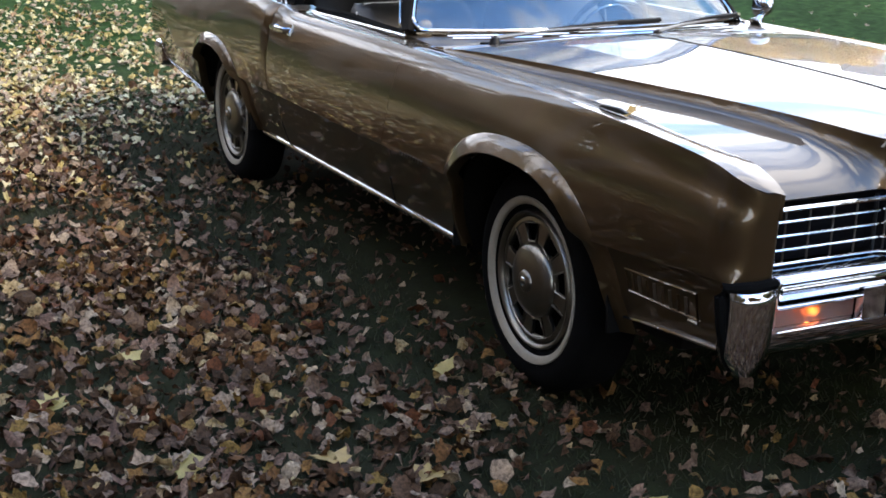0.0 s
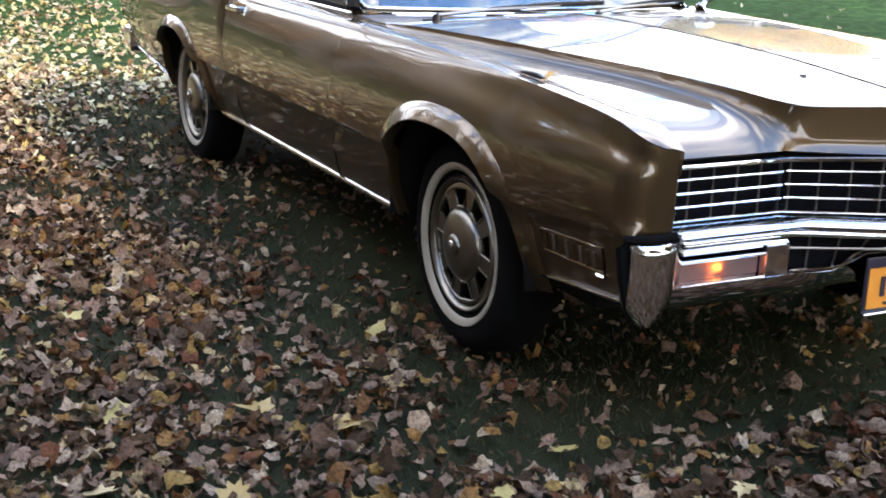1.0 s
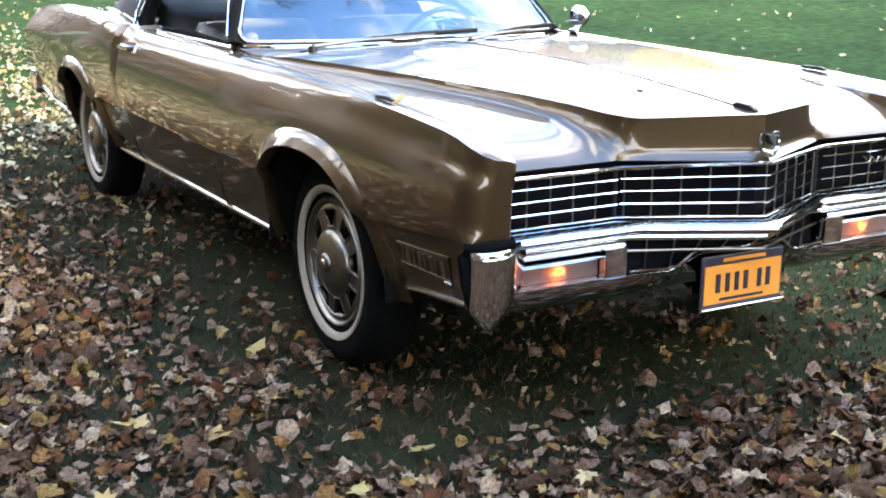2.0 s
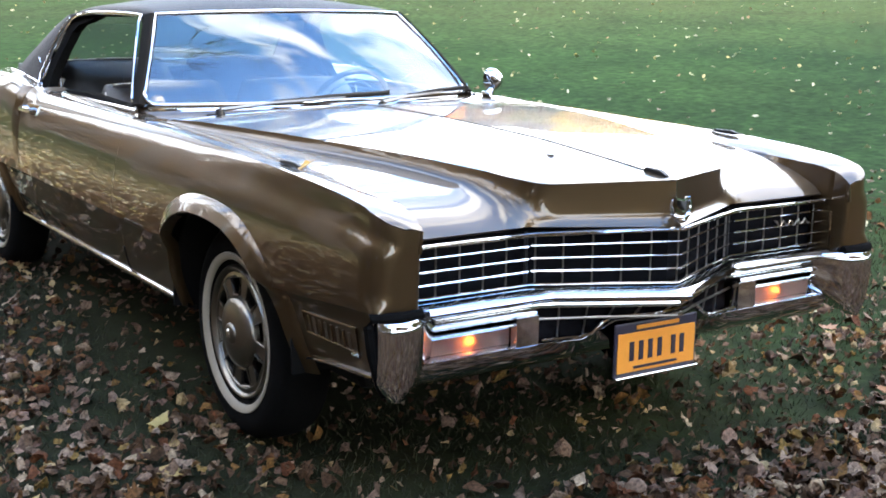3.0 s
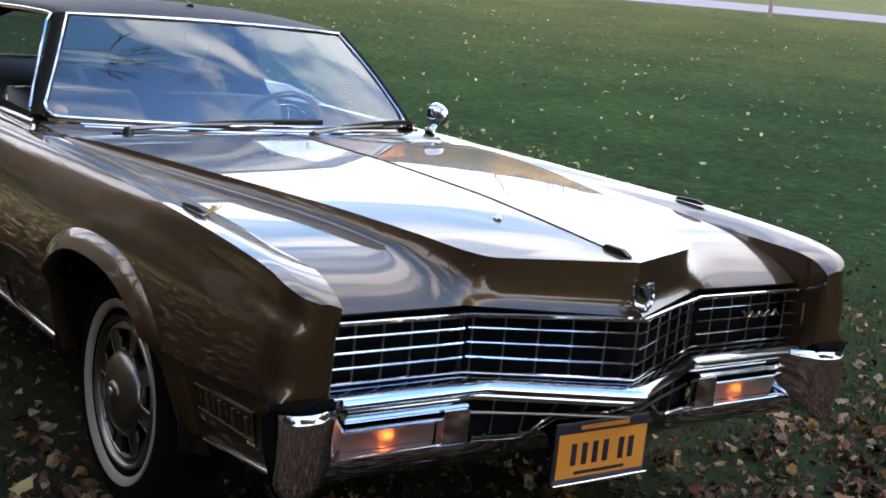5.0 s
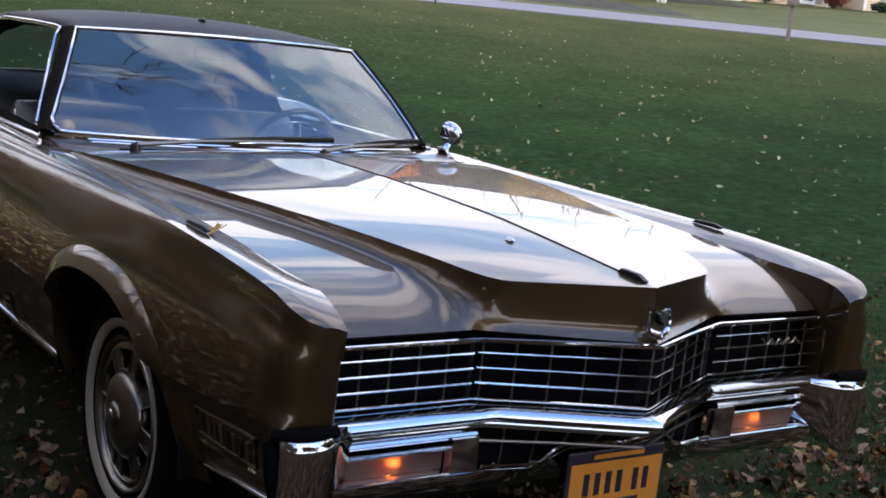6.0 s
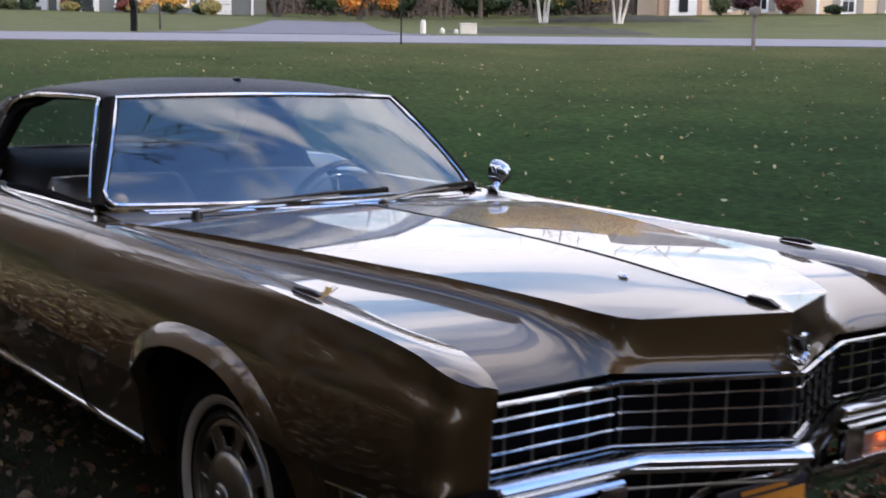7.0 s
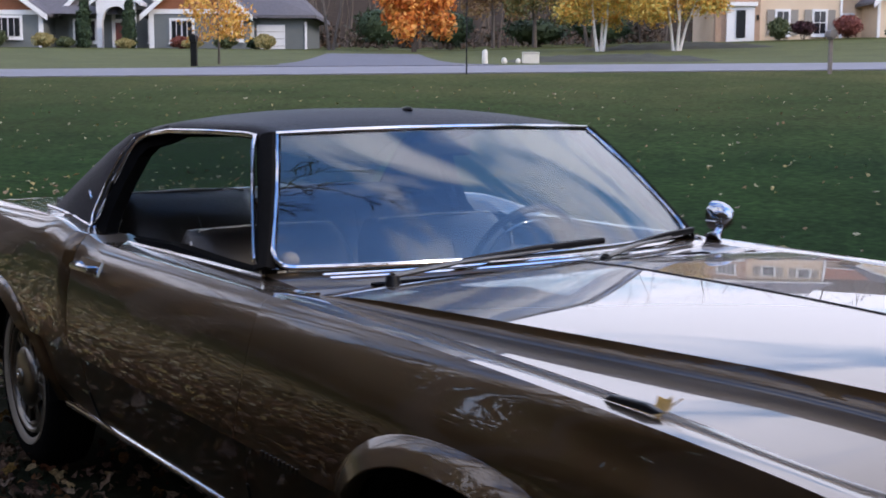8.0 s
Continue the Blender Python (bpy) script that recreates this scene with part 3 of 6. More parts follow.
add_prism(bm, [(-3.0, 4.6, 5.6), (4.2, 4.6, 3.4), (6.0, 7.5, 6.0), (-1.0, 7.5, 6.6)], (0, 0, 0.15))
part("roof_slope", bm, ROOFING, grey, smooth=False)
wall_box("corner_board", grey, WHITE_PAINT, -7.35, -7.05, -0.06, 0.1, Z0, 2.4)
wall_box("corner_board", grey, WHITE_PAINT, 0.5, 0.85, -0.66, -0.5, Z0, 2.4)
wall_box("corner_board", grey, WHITE_PAINT, 11.1, 11.25, 1.4, 1.6, Z0, 1.9)
wall_box("corner_board", grey, WHITE_PAINT, 7.2, 7.5, 1.38, 1.5, Z0, 1.9)
cupola = wall_box("cupola", grey, WHITE_PAINT, 5.9, 6.7, 5.1, 5.9, 5.2, 6.1, "small white roof cupola")
garage = wall_box("garage_door", grey, WHITE_PAINT, 7.7, 9.7, 1.36, 1.46, -0.3, 1.7, "white panelled garage door")
for k in range(1, 4):
    wall_box("door_panel_joint", garage, SHUTTER, 7.72, 9.68, 1.345, 1.362, -0.3 + k * 0.5, -0.27 + k * 0.5)
# porch: two piers, a steep little gable with an arch, the double door behind
for a in (-3.35, -1.05):
    wall_box("porch_column", grey, WHITE_PAINT, a, a + 0.40, 0.2, 0.62, Z0, 2.7, bevel=0.03)
bm = bmesh.new()
loop = [(-3.35, 0.15, 2.5), (-3.35, 0.15, 3.2), (-2.0, 0.15, 4.15), (-0.65, 0.15, 3.2), (-0.65, 0.15, 2.5)]
loop += [(-2.0 + 0.9 * math.cos(w), 0.15, 1.95 + 0.95 * math.sin(w)) for w in np.linspace(0.05, math.pi - 0.05, 14)]
add_prism(bm, loop, (0, 0.5, 0))
part("porch_arch", bm, WHITE_PAINT, grey, "white arched porch gable", smooth=False)
for s in (-1, 1):
    bm = bmesh.new()
    add_prism(bm, [(-2.0, 0.0, 4.2), (-2.0 + s * 1.8, 0.0, 2.95), (-2.0 + s * 1.8, 0.0, 3.2), (-2.0, 0.0, 4.45)], (0, 2.4, 0))
    part("porch_roof", bm, WHITE_PAINT, grey, smooth=False)
entry = wall_box("front_door", grey, RED_DOOR, -2.5, -1.15, 2.05, 2.19, -0.2, 1.85, "red-brown double front door")
wall_box("door_joint", entry, BLACK, -1.84, -1.81, 2.03, 2.06, -0.2, 1.85)
wall_box("door_transom", entry, WHITE_PAINT, -2.65, -1.0, 2.0, 2.15, 1.85, 2.1)
wall_box("door_jamb", entry, WHITE_PAINT, -2.75, -2.5, 2.0, 2.15, -0.2, 2.6)
wall_box("porch_step", grey, WHITE_PAINT, -3.2, -0.6, -0.9, 2.2, Z0, -0.25)

beige = house_frame("house", "two-storey beige house with white entry, shuttered windows and grey roof", 92, 26.1)
wall_box("wall", beige, BEIGE, -6.9, 1.8, 0, 11, -1.5, 7.0)
wall_box("wall", beige, TAN_BRICK, -7.4, -4.2, -0.5, 0.2, -1.5, 6.8, "tan brick entry wall")
wall_box("wall", beige, BEIGE, 1.8, 13.0, 1.2, 11, -1.5, 3.6)
bm = bmesh.new()
add_prism(bm, [(-8.0, -0.7, 6.9), (-8.0, 12, 6.9), (-8.0, 5.6, 10.4)], (10.6, 0, 0))
part("roof_slope", bm, ROOFING, beige, smooth=False)
bm = bmesh.new()
add_prism(bm, [(1.85, 0.6, 3.55), (1.85, 12, 3.55), (1.85, 6.3, 6.6)], (11.6, 0, 0))
part("roof_slope", bm, SHAKE, beige, smooth=False)
wall_box("eave_band", beige, WHITE_PAINT, -7.9, 2.5, -0.75, -0.6, 6.65, 6.95)
wall_box("eave_band", beige, WHITE_PAINT, 1.8, 13.3, 0.5, 0.62, 3.4, 3.65)
gable(beige, 3.7, 12.5, -2.6, 9, -1.5, 2.75, 6.6, BEIGE, BEIGE)
surround = wall_box("entry_surround", beige, WHITE_PAINT, -6.65, -4.65, -0.75, -0.5, -0.9, 2.30, "white door surround")
door_leaf = wall_box("front_door", surround, BLACK, -5.98, -5.32, -0.82, -0.74, 0.05, 2.0, "dark glazed front door")
wall_box("entry_roof", surround, WHITE_PAINT, -6.8, -4.5, -1.0, -0.5, 2.30, 2.58)
for r in (-2.45, 0.25):
    window(beige, r, 0.0, 0.35, 2.0, 0.9, 1, SHUTTER, 2)
    window(beige, r, 0.0, 4.2, 5.7, 0.9, 1, SHUTTER, 2)
window(beige, -5.75, -0.5, 4.0, 5.9, 1.3, 2, None, 3)
window(beige, 2.6, 1.2, 0.6, 1.8, 0.8, 1, None, 2)
window(beige, 5.9, -2.6, 0.2, 1.8, 0.9, 1, SHUTTER, 2)
window(beige, 9.2, -2.6, 0.2, 1.8, 0.9, 1, SHUTTER, 2)
wall_box("downspout", beige, WHITE_PAINT, 1.7, 1.88, -0.1, 0.06, -1.4, 6.8)
wall_box("downspout", beige, WHITE_PAINT, 3.6, 3.78, -2.7, -2.5, -1.4, 2.7)
wall_box("wall_lamp", beige, BLACK, -4.45, -4.3, -0.62, -0.5, 1.3, 1.7)

# ---- planting round the houses ----
bed(45.5, 53, 1.5, 10.2, 0.30, "low mounded bed of dark ground cover")
bed(75.5, 80, 8.0, 19.4, 0.35, "shaded bed of dark ground cover by the entry")
tree(80, -2.9, 12, ORANGE_LEAVES, BARK, "large maple in full orange autumn leaf", 3, crown=(3.0, 3.0, 4.3), low=0.7, count=12000, leaf=0.15, trunk_r=0.17)
tree(45.5, -9.3, 3.5, AMBER_LEAVES, BARK, "small amber-leaved tree on the house lawn", 5, crown=(1.75, 1.6, 1.0), low=0.95, count=1900, leaf=0.065, trunk_r=0.045, depth=3)
tree(74, 8.3, 9.5, GOLD_LEAVES, BIRCH, "clump birch with white trunks and golden leaves", 7, crown=(3.3, 3.3, 3.3), low=1.7, count=15000, leaf=0.10, stems=3, trunk_r=0.085)
tree(73, 12.6, 9.5, GOLD_LEAVES, BIRCH, "clump birch with leaning white trunks and golden leaves", 8, crown=(3.5, 3.5, 3.3), low=1.7, count=15000, leaf=0.10, stems=5, trunk_r=0.08)
tree(86, 9.0, 10, GOLD_LEAVES, BARK, "grey-trunked tree with golden leaves behind the bed", 17, crown=(3.4, 3.4, 3.2), low=2.0, count=9000, leaf=0.11, stems=3, trunk_r=0.11)
tree(92, 5.6, 11, OLIVE_LEAVES, BARK, "half-turned olive and orange tree at the wood's edge", 9, crown=(4.0, 3.4, 3.2), low=2.0, count=9000, leaf=0.12, trunk_r=0.15)
tree(104, 3.0, 12, RUSSET_LEAVES, BARK, "russet tree at the wood's edge", 10, crown=(3.4, 3.4, 3.6), low=2.6, count=6000, leaf=0.12)
tree(98, 18, 11, GOLD_LEAVES, BARK, "golden tree beside the beige house", 11, crown=(3.6, 3.2, 3.6), low=2.0, count=9000, leaf=0.12)
tree(84, -8.6, 8, None, BARK, "bare multi-stemmed tree by the driveway", 12, low=1.2, stems=3, trunk_r=0.10, depth=3)
for q, r, size, mat, label, seed in (
    (86.5, -25.75, (0.64, 0.64, 1.55), EVERGREEN, "tall clipped evergreen beside the porch", 21),
    (86.5, -22.65, (0.64, 0.64, 1.5), EVERGREEN, "tall clipped evergreen beside the porch", 22),
    (87, -32, (0.9, 0.8, 0.7), SHRUB_GREEN, "green shrub at the house foot", 23),
    (86, -28.4, (1.0, 0.8, 0.55), SHRUB_GOLD, "straw-coloured grass clump at the house foot", 24),
    (86, -26.9, (0.8, 0.8, 0.4), SHRUB_GREEN, "low green shrub at the house foot", 25),
    (86, -22.8, (0.8, 0.7, 0.35), SHRUB_GOLD, "low straw-coloured clump by the steps", 26),
    (86, -19.0, (0.9, 0.7, 0.45), SHRUB_RED, "reddish shrub at the house foot", 27),
    (85, -18.0, (0.9, 0.7, 0.35), SHRUB_GOLD, "straw-coloured clump at the house foot", 28),
    (84, -15.6, (1.0, 0.8, 0.5), SHRUB_GREEN, "green shrub at the house foot", 29),
    (83, -12.8, (0.9, 0.8, 0.55), SHRUB_GOLD, "yellow-green shrub beside the garage", 30),
    (84, -13.6, (0.7, 0.7, 0.4), EVERGREEN, "low dark shrub before the garage", 31),
    (88, 22.4, (0.95, 0.95, 0.85), SHRUB_GREEN, "rounded olive shrub before the beige house", 32),
    (88, 24.1, (1.0, 1.1, 0.55), SHRUB_PURPLE, "dark purple shrub on a short stem", 33),
    (88, 27.2, (1.2, 1.2, 0.9), SHRUB_RED, "rounded red shrub before the beige house", 34),
    (87, 30.2, (1.0, 0.8, 0.35), EVERGREEN, "low dark hedge by the wing", 35),
    (90, -5.6, (2.6, 1.6, 1.7), EVERGREEN, "dark evergreen thicket behind the driveway", 36),
    (92, -0.5, (2.6, 1.6, 1.6), EVERGREEN, "dark evergreen thicket under the maple", 37),
    (96, 11, (4.0, 2.0, 1.3), EVERGREEN, "dark thicket behind the birches", 38),
    (96, 6, (4.0, 2.0, 1.2), EVERGREEN, "dark thicket behind the birches", 39),
):
    shrub(q, r, size, mat, label, seed, count=1500 if size[0] > 2 else 5200 if size[2] > 1.2 else 2400, leaf=0.14 if size[0] > 2 else 0.085, lift=0.55 if mat is SHRUB_PURPLE else 0.0)

# ---- bare woods behind, one mass of trunks, twigs and undergrowth ----
rng = np.random.default_rng(40)
bm = bmesh.new()
for k in range(230):
    q, r = 98 + 45 * rng.random() ** 0.8, -62 + 130 * rng.random()
    if -36 < r < -9 and q < 102:
        continue
    p = on_ground(q, r, -0.2)
    h, w = 9 + 8 * rng.random(), 0.09 + 0.14 * rng.random()
    grow(bm, p, p + Vector((rng.normal() * 0.5, rng.normal() * 0.5, h * 0.75)), w, w * 0.45, rng, 2 if k % 3 else 1, 5, [], 0.55, 3)
tagged(link("woods", bm, DARK_BARK), "bare grey-brown woodland behind the houses", "woods", kind="stuff")
data = ([], [])
for k in range(60):
    q, r = 100 + 25 * rng.random(), -60 + 125 * rng.random()
    p = on_ground(q, r, 0.8)
    add_leaves(data, tuple(p), (3.0, 2.0, 1.6 + 1.2 * rng.random()), 220, 0.20, rng, 0.1)
tagged(mesh_part("undergrowth", data, DIM_LEAVES), "dim brown undergrowth in the woods", "undergrowth", kind="stuff")
bm = bmesh.new()
rows = []
# closed all round; the unseen part hides bright sky low in the flank's reflections
for i in range(145):
    w = radians(-180 + 360 * i / 144)
    p = [on_ground(165 * math.cos(w), 165 * math.sin(w), 0) for _ in (0,)][0]
    rows.append([(p.x, p.y, p.z - 4), (p.x, p.y, p.z + 8), (p.x * 1.03, p.y * 1.03, p.z + 16 + 2.5 * noise.noise((2 * math.cos(w) * 9, 2 * math.sin(w) * 9, 0)))])
add_grid(bm, rows)
tagged(link("backdrop", bm, UNDERGROWTH, thick=0.5), "hazy brown wooded hillside far off", "backdrop", kind="structure")

# ---- along the road ----
def mailbox(q, r, post, body, label, tall=1.05, thick_post=0.09):
    top = thing("mailbox", label, "mailbox", at=on_ground(q, r), turn=-34)
    box_part("post", -thick_post / 2, thick_post / 2, -thick_post / 2, thick_post / 2, -0.1, tall, post, top, bevel=0.01)
    box_part("support", -thick_post / 2, thick_post / 2, -0.25, 0.25, tall - 0.06, tall, post, top, bevel=0.01)
    bm = bmesh.new()
    prof = [(-0.10, 0), (0.10, 0), (0.10, 0.10)] + [(0.10 * math.cos(w), 0.10 + 0.10 * math.sin(w)) for w in np.linspace(0.3, math.pi - 0.3, 7)] + [(-0.10, 0.10)]
    add_prism(bm, [(x, -0.27, tall + z) for x, z in prof], (0, 0.54, 0))
    shell = part("box", bm, body, top, smooth=False)
    box_part("flag", 0.102, 0.112, -0.1, 0.06, tall + 0.10, tall + 0.14, RED_DOOR, shell)
    return top


mailbox(32.8, 9.75, WOOD_POST, WOOD_POST, "grey weathered mailbox on a wooden post by the road", 1.0, 0.10)
mailbox(40.2, -9.2, BLACK, BLACK, "black mailbox on a stout dark post by the road", 0.92, 0.20)
pole = thing("utility_pole", "thin dark pole at the lawn's edge", "pole", at=on_ground(32.8, -0.25))
tube_part("shaft", [(0, 0, -0.1), (0, 0, 3.2)], [0.022, 0.018], BLACK, pole)
ped = thing("utility_pedestal", "white utility pedestal on the grass", "utility box", at=on_ground(43, 0.55))
bm = bmesh.new()
add_tube(bm, [(0, 0, 0), (0, 0, 0.48), (0, 0, 0.54)], [0.11, 0.10, 0.05], 10)
part("post_cover", bm, UTILITY_WHITE, ped)
cab = thing("utility_cabinet", "cream utility cabinet on the grass", "utility box", at=on_ground(43.5, 2.2), turn=-34)
box_part("cabinet", -0.30, 0.30, -0.2, 0.2, 0, 0.40, UTILITY_WHITE, cab, bevel=0.05)
box_part("lid", -0.32, 0.32, -0.22, 0.22, 0.40, 0.44, UTILITY_WHITE, cab, bevel=0.02)
for r, s in ((1.25, 0.14), (1.75, 0.12)):
    st = thing("painted_stone", "small pale stone beside the cabinet", "stone", at=on_ground(43.3, r))
    bm = bmesh.new()
    add_ball(bm, (0, 0, s * 0.9), (s * 0.8, s * 0.7, s), 10, 7)
    part("stone_body", bm, UTILITY_WHITE, st)

# ---- woods on the car's near side, behind the bare maples, out of view; they keep low sky light off the flank ----
rng = np.random.default_rng(43)
bm = bmesh.new()
data = ([], [])
for k in range(150):
    x, y = -19 - 22 * rng.random(), -40 + 120 * rng.random()
    z = ground_z(x, y) - 0.2
    h, w = 13 + 8 * rng.random(), 0.12 + 0.14 * rng.random()
    p = Vector((x, y, z))
    grow(bm, p, p + Vector((rng.normal() * 0.5, rng.normal() * 0.5, h * 0.75)), w, w * 0.45, rng, 2, 5, [], 0.55, 3, 0.02)
    add_leaves(data, (x, y, z + h * (0.35 + 0.3 * rng.random())), (3.4, 3.4, h * 0.38), 650, 0.34, rng, 0.1)
tagged(link("woods_edge", bm, DARK_BARK), "dark trunks of the wood beside the lawn", "woods", kind="stuff")
tagged(mesh_part("woods_foliage", data, RUSSET_LEAVES), "thin russet foliage of the wood beside the lawn", "woods", kind="stuff")

# ---- trees beside and behind the camera, out of view: the flank side mirrored in the car, the rest added to shade the near lawn ----
for x, y, h, seed, dense in ((-12, -6, 15, 51, 5000), (-13, -9, 16, 52, 7000), (-14, -1, 15, 53, 5000), (-9, -14, 15, 54, 5000), (-16, -4, 17, 55, 7000), (-16, 7, 14, 56, 2600), (-13, 17, 14, 57, 2200), (-17, 15, 16, 58, 3000), (-14, 24, 16, 59, 3000), (-24, 20, 17, 60, 4000), (-22, 8, 17, 61, 5000), (-20, -16, 17, 64, 6000), (7.5, -14.5, 12.5, 67, 2500), (2.0, -12.5, 15, 68, 9000), (12, -7, 12, 81, 7000), (17, -6, 14, 82, 7000), (22, -4, 15, 83, 7000), (27, -2, 16, 84, 7000), (32, 1, 17, 85, 7000), (20, -11, 16, 86, 6000), (37, 4, 18, 87, 6000), (-30, 32, 18, 65, 4000), (-20, 36, 17, 66, 3000)):
    q, r = AHEAD.x * x + AHEAD.y * y, RIGHT.x * x + RIGHT.y * y
    tree(q, r, h, RUSSET_LEAVES if seed % 3 else OLIVE_LEAVES, BARK, "tall maple, partly bare, added out of view for shade and reflections", seed, crown=(4.6, 4.6, 4.0), low=3.4, count=dense, leaf=0.19, trunk_r=0.24, depth=3)
for x, y, h, seed in ((-6.5, -0.5, 15, 71), (-7.0, 4.0, 14, 72), (-8.0, 9.0, 15, 73), (-9.0, -5.0, 15, 74), (-6.5, 14.0, 14, 75), (-10.5, 2.0, 16, 76), (-3.8, 16.0, 14, 77), (-2.0, 21.0, 15, 78), (-6.5, 22.0, 15, 79), (-3.5, 28.0, 16, 80), (-1.0, 33.0, 16, 69)):
    tree(AHEAD.x * x + AHEAD.y * y, RIGHT.x * x + RIGHT.y * y, h, None, BARK, "bare maple spreading its limbs towards the car", seed, low=2.6, stems=2, trunk_r=0.26, depth=5)
# ---- the car ----
edge_z = curve((-1.16, 0.858), (-1.068, 0.868), (-1.045, 0.886), (-1.0, 0.907), (-0.9, 0.928), (-0.6, 0.948), (-0.4, 0.955), (0, 0.962), (0.76, 0.970), (2.0, 0.975), (2.2, 0.998), (2.5, 1.028), (3.2, 1.02), (4.0, 0.975), (4.45, 0.93))
edge_x = curve((-1.16, 0.916), (-1.02, 0.921), (-0.9, 0.930), (-0.5, 0.928), (0.0, 0.911), (0.3, 0.906), (0.8, 0.905), (2.2, 0.905), (3.2, 0.885), (4.45, 0.82))
shoulder = curve((-1.16, 0.003), (-0.7, 0.010), (-0.3, 0.024), (0.1, 0.038), (0.8, 0.045), (4.45, 0.045))
girth = curve((-1.16, 0.965), (-0.9, 0.976), (-0.1, 1.0), (2.5, 1.0), (3.6, 0.985), (4.45, 0.94))
low_z = curve((-1.06, 0.458), (-0.54, 0.40), (-0.45, 0.36), (0.40, 0.347), (2.55, 0.345), (3.3, 0.36), (3.9, 0.42), (4.45, 0.47))
car = thing("car", "gold-brown two-door vintage coupe with black vinyl roof, parked on leafy grass", "car")


crease_z = curve((-1.16, 0.656), (-1.03, 0.650), (-0.55, 0.614), (-0.3, 0.606), (4.45, 0.606))


def kick(y, z):
    """How far the rear quarter stands proud of the door, above all near the top of its leading edge."""
    return 0.024 * min(max((y - 2.163) / 0.03, 0), 1) * min(max((z - 0.62) / 0.3, 0), 1) * min(max((3.3 - y) / 1.1, 0), 1)


def side_x(y, z):
    zt, zc = edge_z(y), crease_z(y)
    g = girth(y)
    c = curve((0.30, 0.855 * g), (0.33, 0.866 * g), (0.46, 0.916 * g), (zc - 0.030, 0.944 * g), (zc - 0.005, 0.953 * g), (zc + 0.004, 0.982 * g), (0.72, 0.990 * g), (0.82, 0.981 * g), (zt - 0.055, min(edge_x(y) + shoulder(y), 0.965 * g)), (zt - 0.010, edge_x(y) + 0.3 * shoulder(y)), (zt, edge_x(y)))
    return c(z) + kick(y, z)


def row_z(y, fr, low, top):
    """Height of one row of a flank's net: a row always runs along each side of the body crease."""
    zc = min(crease_z(y), top - 0.1)
    lo, hi = max(zc - 0.005, low + 0.002), max(zc + 0.004, low + 0.008)
    if fr <= 0.395:
        return low + (lo - low) * fr / 0.395
    if fr >= 0.415:
        return hi + (top - hi) * (fr - 0.415) / 0.585
    return lo + (hi - lo) * (fr - 0.395) / 0.02


ARCHES = ((-0.06, 0.33, 0.457, 0.430), (3.00, 0.33, 0.41, 0.390))   # y, z, half length, height
POWER = 2.5


def arch_level(a, y, z):
    return (abs((y - a[0]) / a[2]) ** POWER + abs((z - a[1]) / a[3]) ** POWER) ** (1 / POWER)


def arch_point(a, w, k=1.0):
    c, s = math.cos(w), math.sin(w)
    q = k / (abs(c) ** POWER + abs(s) ** POWER) ** (1 / POWER)
    return a[0] + a[2] * q * c, a[1] + a[3] * q * s


FR = [0, 0.1, 0.2, 0.3, 0.37, 0.395, 0.415, 0.435, 0.46, 0.5, 0.56, 0.62, 0.68, 0.74, 0.79, 0.835, 0.87, 0.905, 0.935, 0.96, 0.98, 1.0]


def side_panel(name, s, y0, y1, n, label="", low=low_z, bm=None):
    """One outer panel of a flank (s: -1 or 1) between two cut lines, with the wheel openings cut out."""
    pts, rows = [], []
    for i in range(n + 1):
        row = []
        for fr in FR:
            y = y0(0.7) + (y1(0.7) - y0(0.7)) * i / n
            for _ in range(2):
                z = row_z(y, fr, low(y), edge_z(y))
                y = y0(z) + (y1(z) - y0(z)) * i / n
            row.append([y, z])
        rows.append(row)
    made = bm is None
    bm = bmesh.new() if made else bm
    hit = [[None] * len(FR) for _ in rows]
    keep = []
    for i in range(n):
        for j in range(len(FR) - 1):
            quad = ((i, j), (i + 1, j), (i + 1, j + 1), (i, j + 1))
            cy, cz = (sum(rows[a][b][k] for a, b in quad) / 4 for k in (0, 1))
            if all(arch_level(a, cy, cz) > 1 or (cz < 0.31) for a in ARCHES):
                keep.append(quad)
    used = {}
    for q in keep:
        for v in q:
            used[v] = used.get(v, 0) + 1
    for (i, j), cnt in used.items():
        y, z = rows[i][j]
        inner = 0 < i < n and 0 < j < len(FR) - 1
        for a in ARCHES:
            lv = arch_level(a, y, z)
            if (lv < 1 or cnt < (4 if inner else 2)) and lv < 1.25 and z > a[1] - 0.02:
                w = math.atan2((z - a[1]) / a[3], (y - a[0]) / a[2])
                y, z = arch_point(a, w)
        hit[i][j] = bm.verts.new((s * side_x(y, z), y, z))
    for q in keep:
        vs = []
        for i, j in q:
            if hit[i][j] not in vs:
                vs.append(hit[i][j])
        if len(vs) > 2:
            bm.faces.new(vs)
    bmesh.ops.dissolve_degenerate(bm, dist=0.0008, edges=bm.edges[:]) if made else None
    return link(name, bm, PAINT, car, label, sharp=30, thick=0.012) if made else None


door_cut = curve((0.30, 1.01), (0.45, 0.96), (0.64, 0.885), (0.75, 0.838), (0.85, 0.822), (0.98, 0.842))
NOSE_Y = -0.95   # where the flank turns into the blunt fender front


def front_y(z):
    return -1.047 - 0.016 * min(max((z - 0.64) / 0.24, 0), 1)


gap_z = curve((-0.965, 0.797), (-0.955, 0.814), (-0.92, 0.844), (-0.85, 0.876), (-0.7, 0.911), (-0.5, 0.930), (-0.4, 0.936), (0, 0.948), (0.8, 0.964))
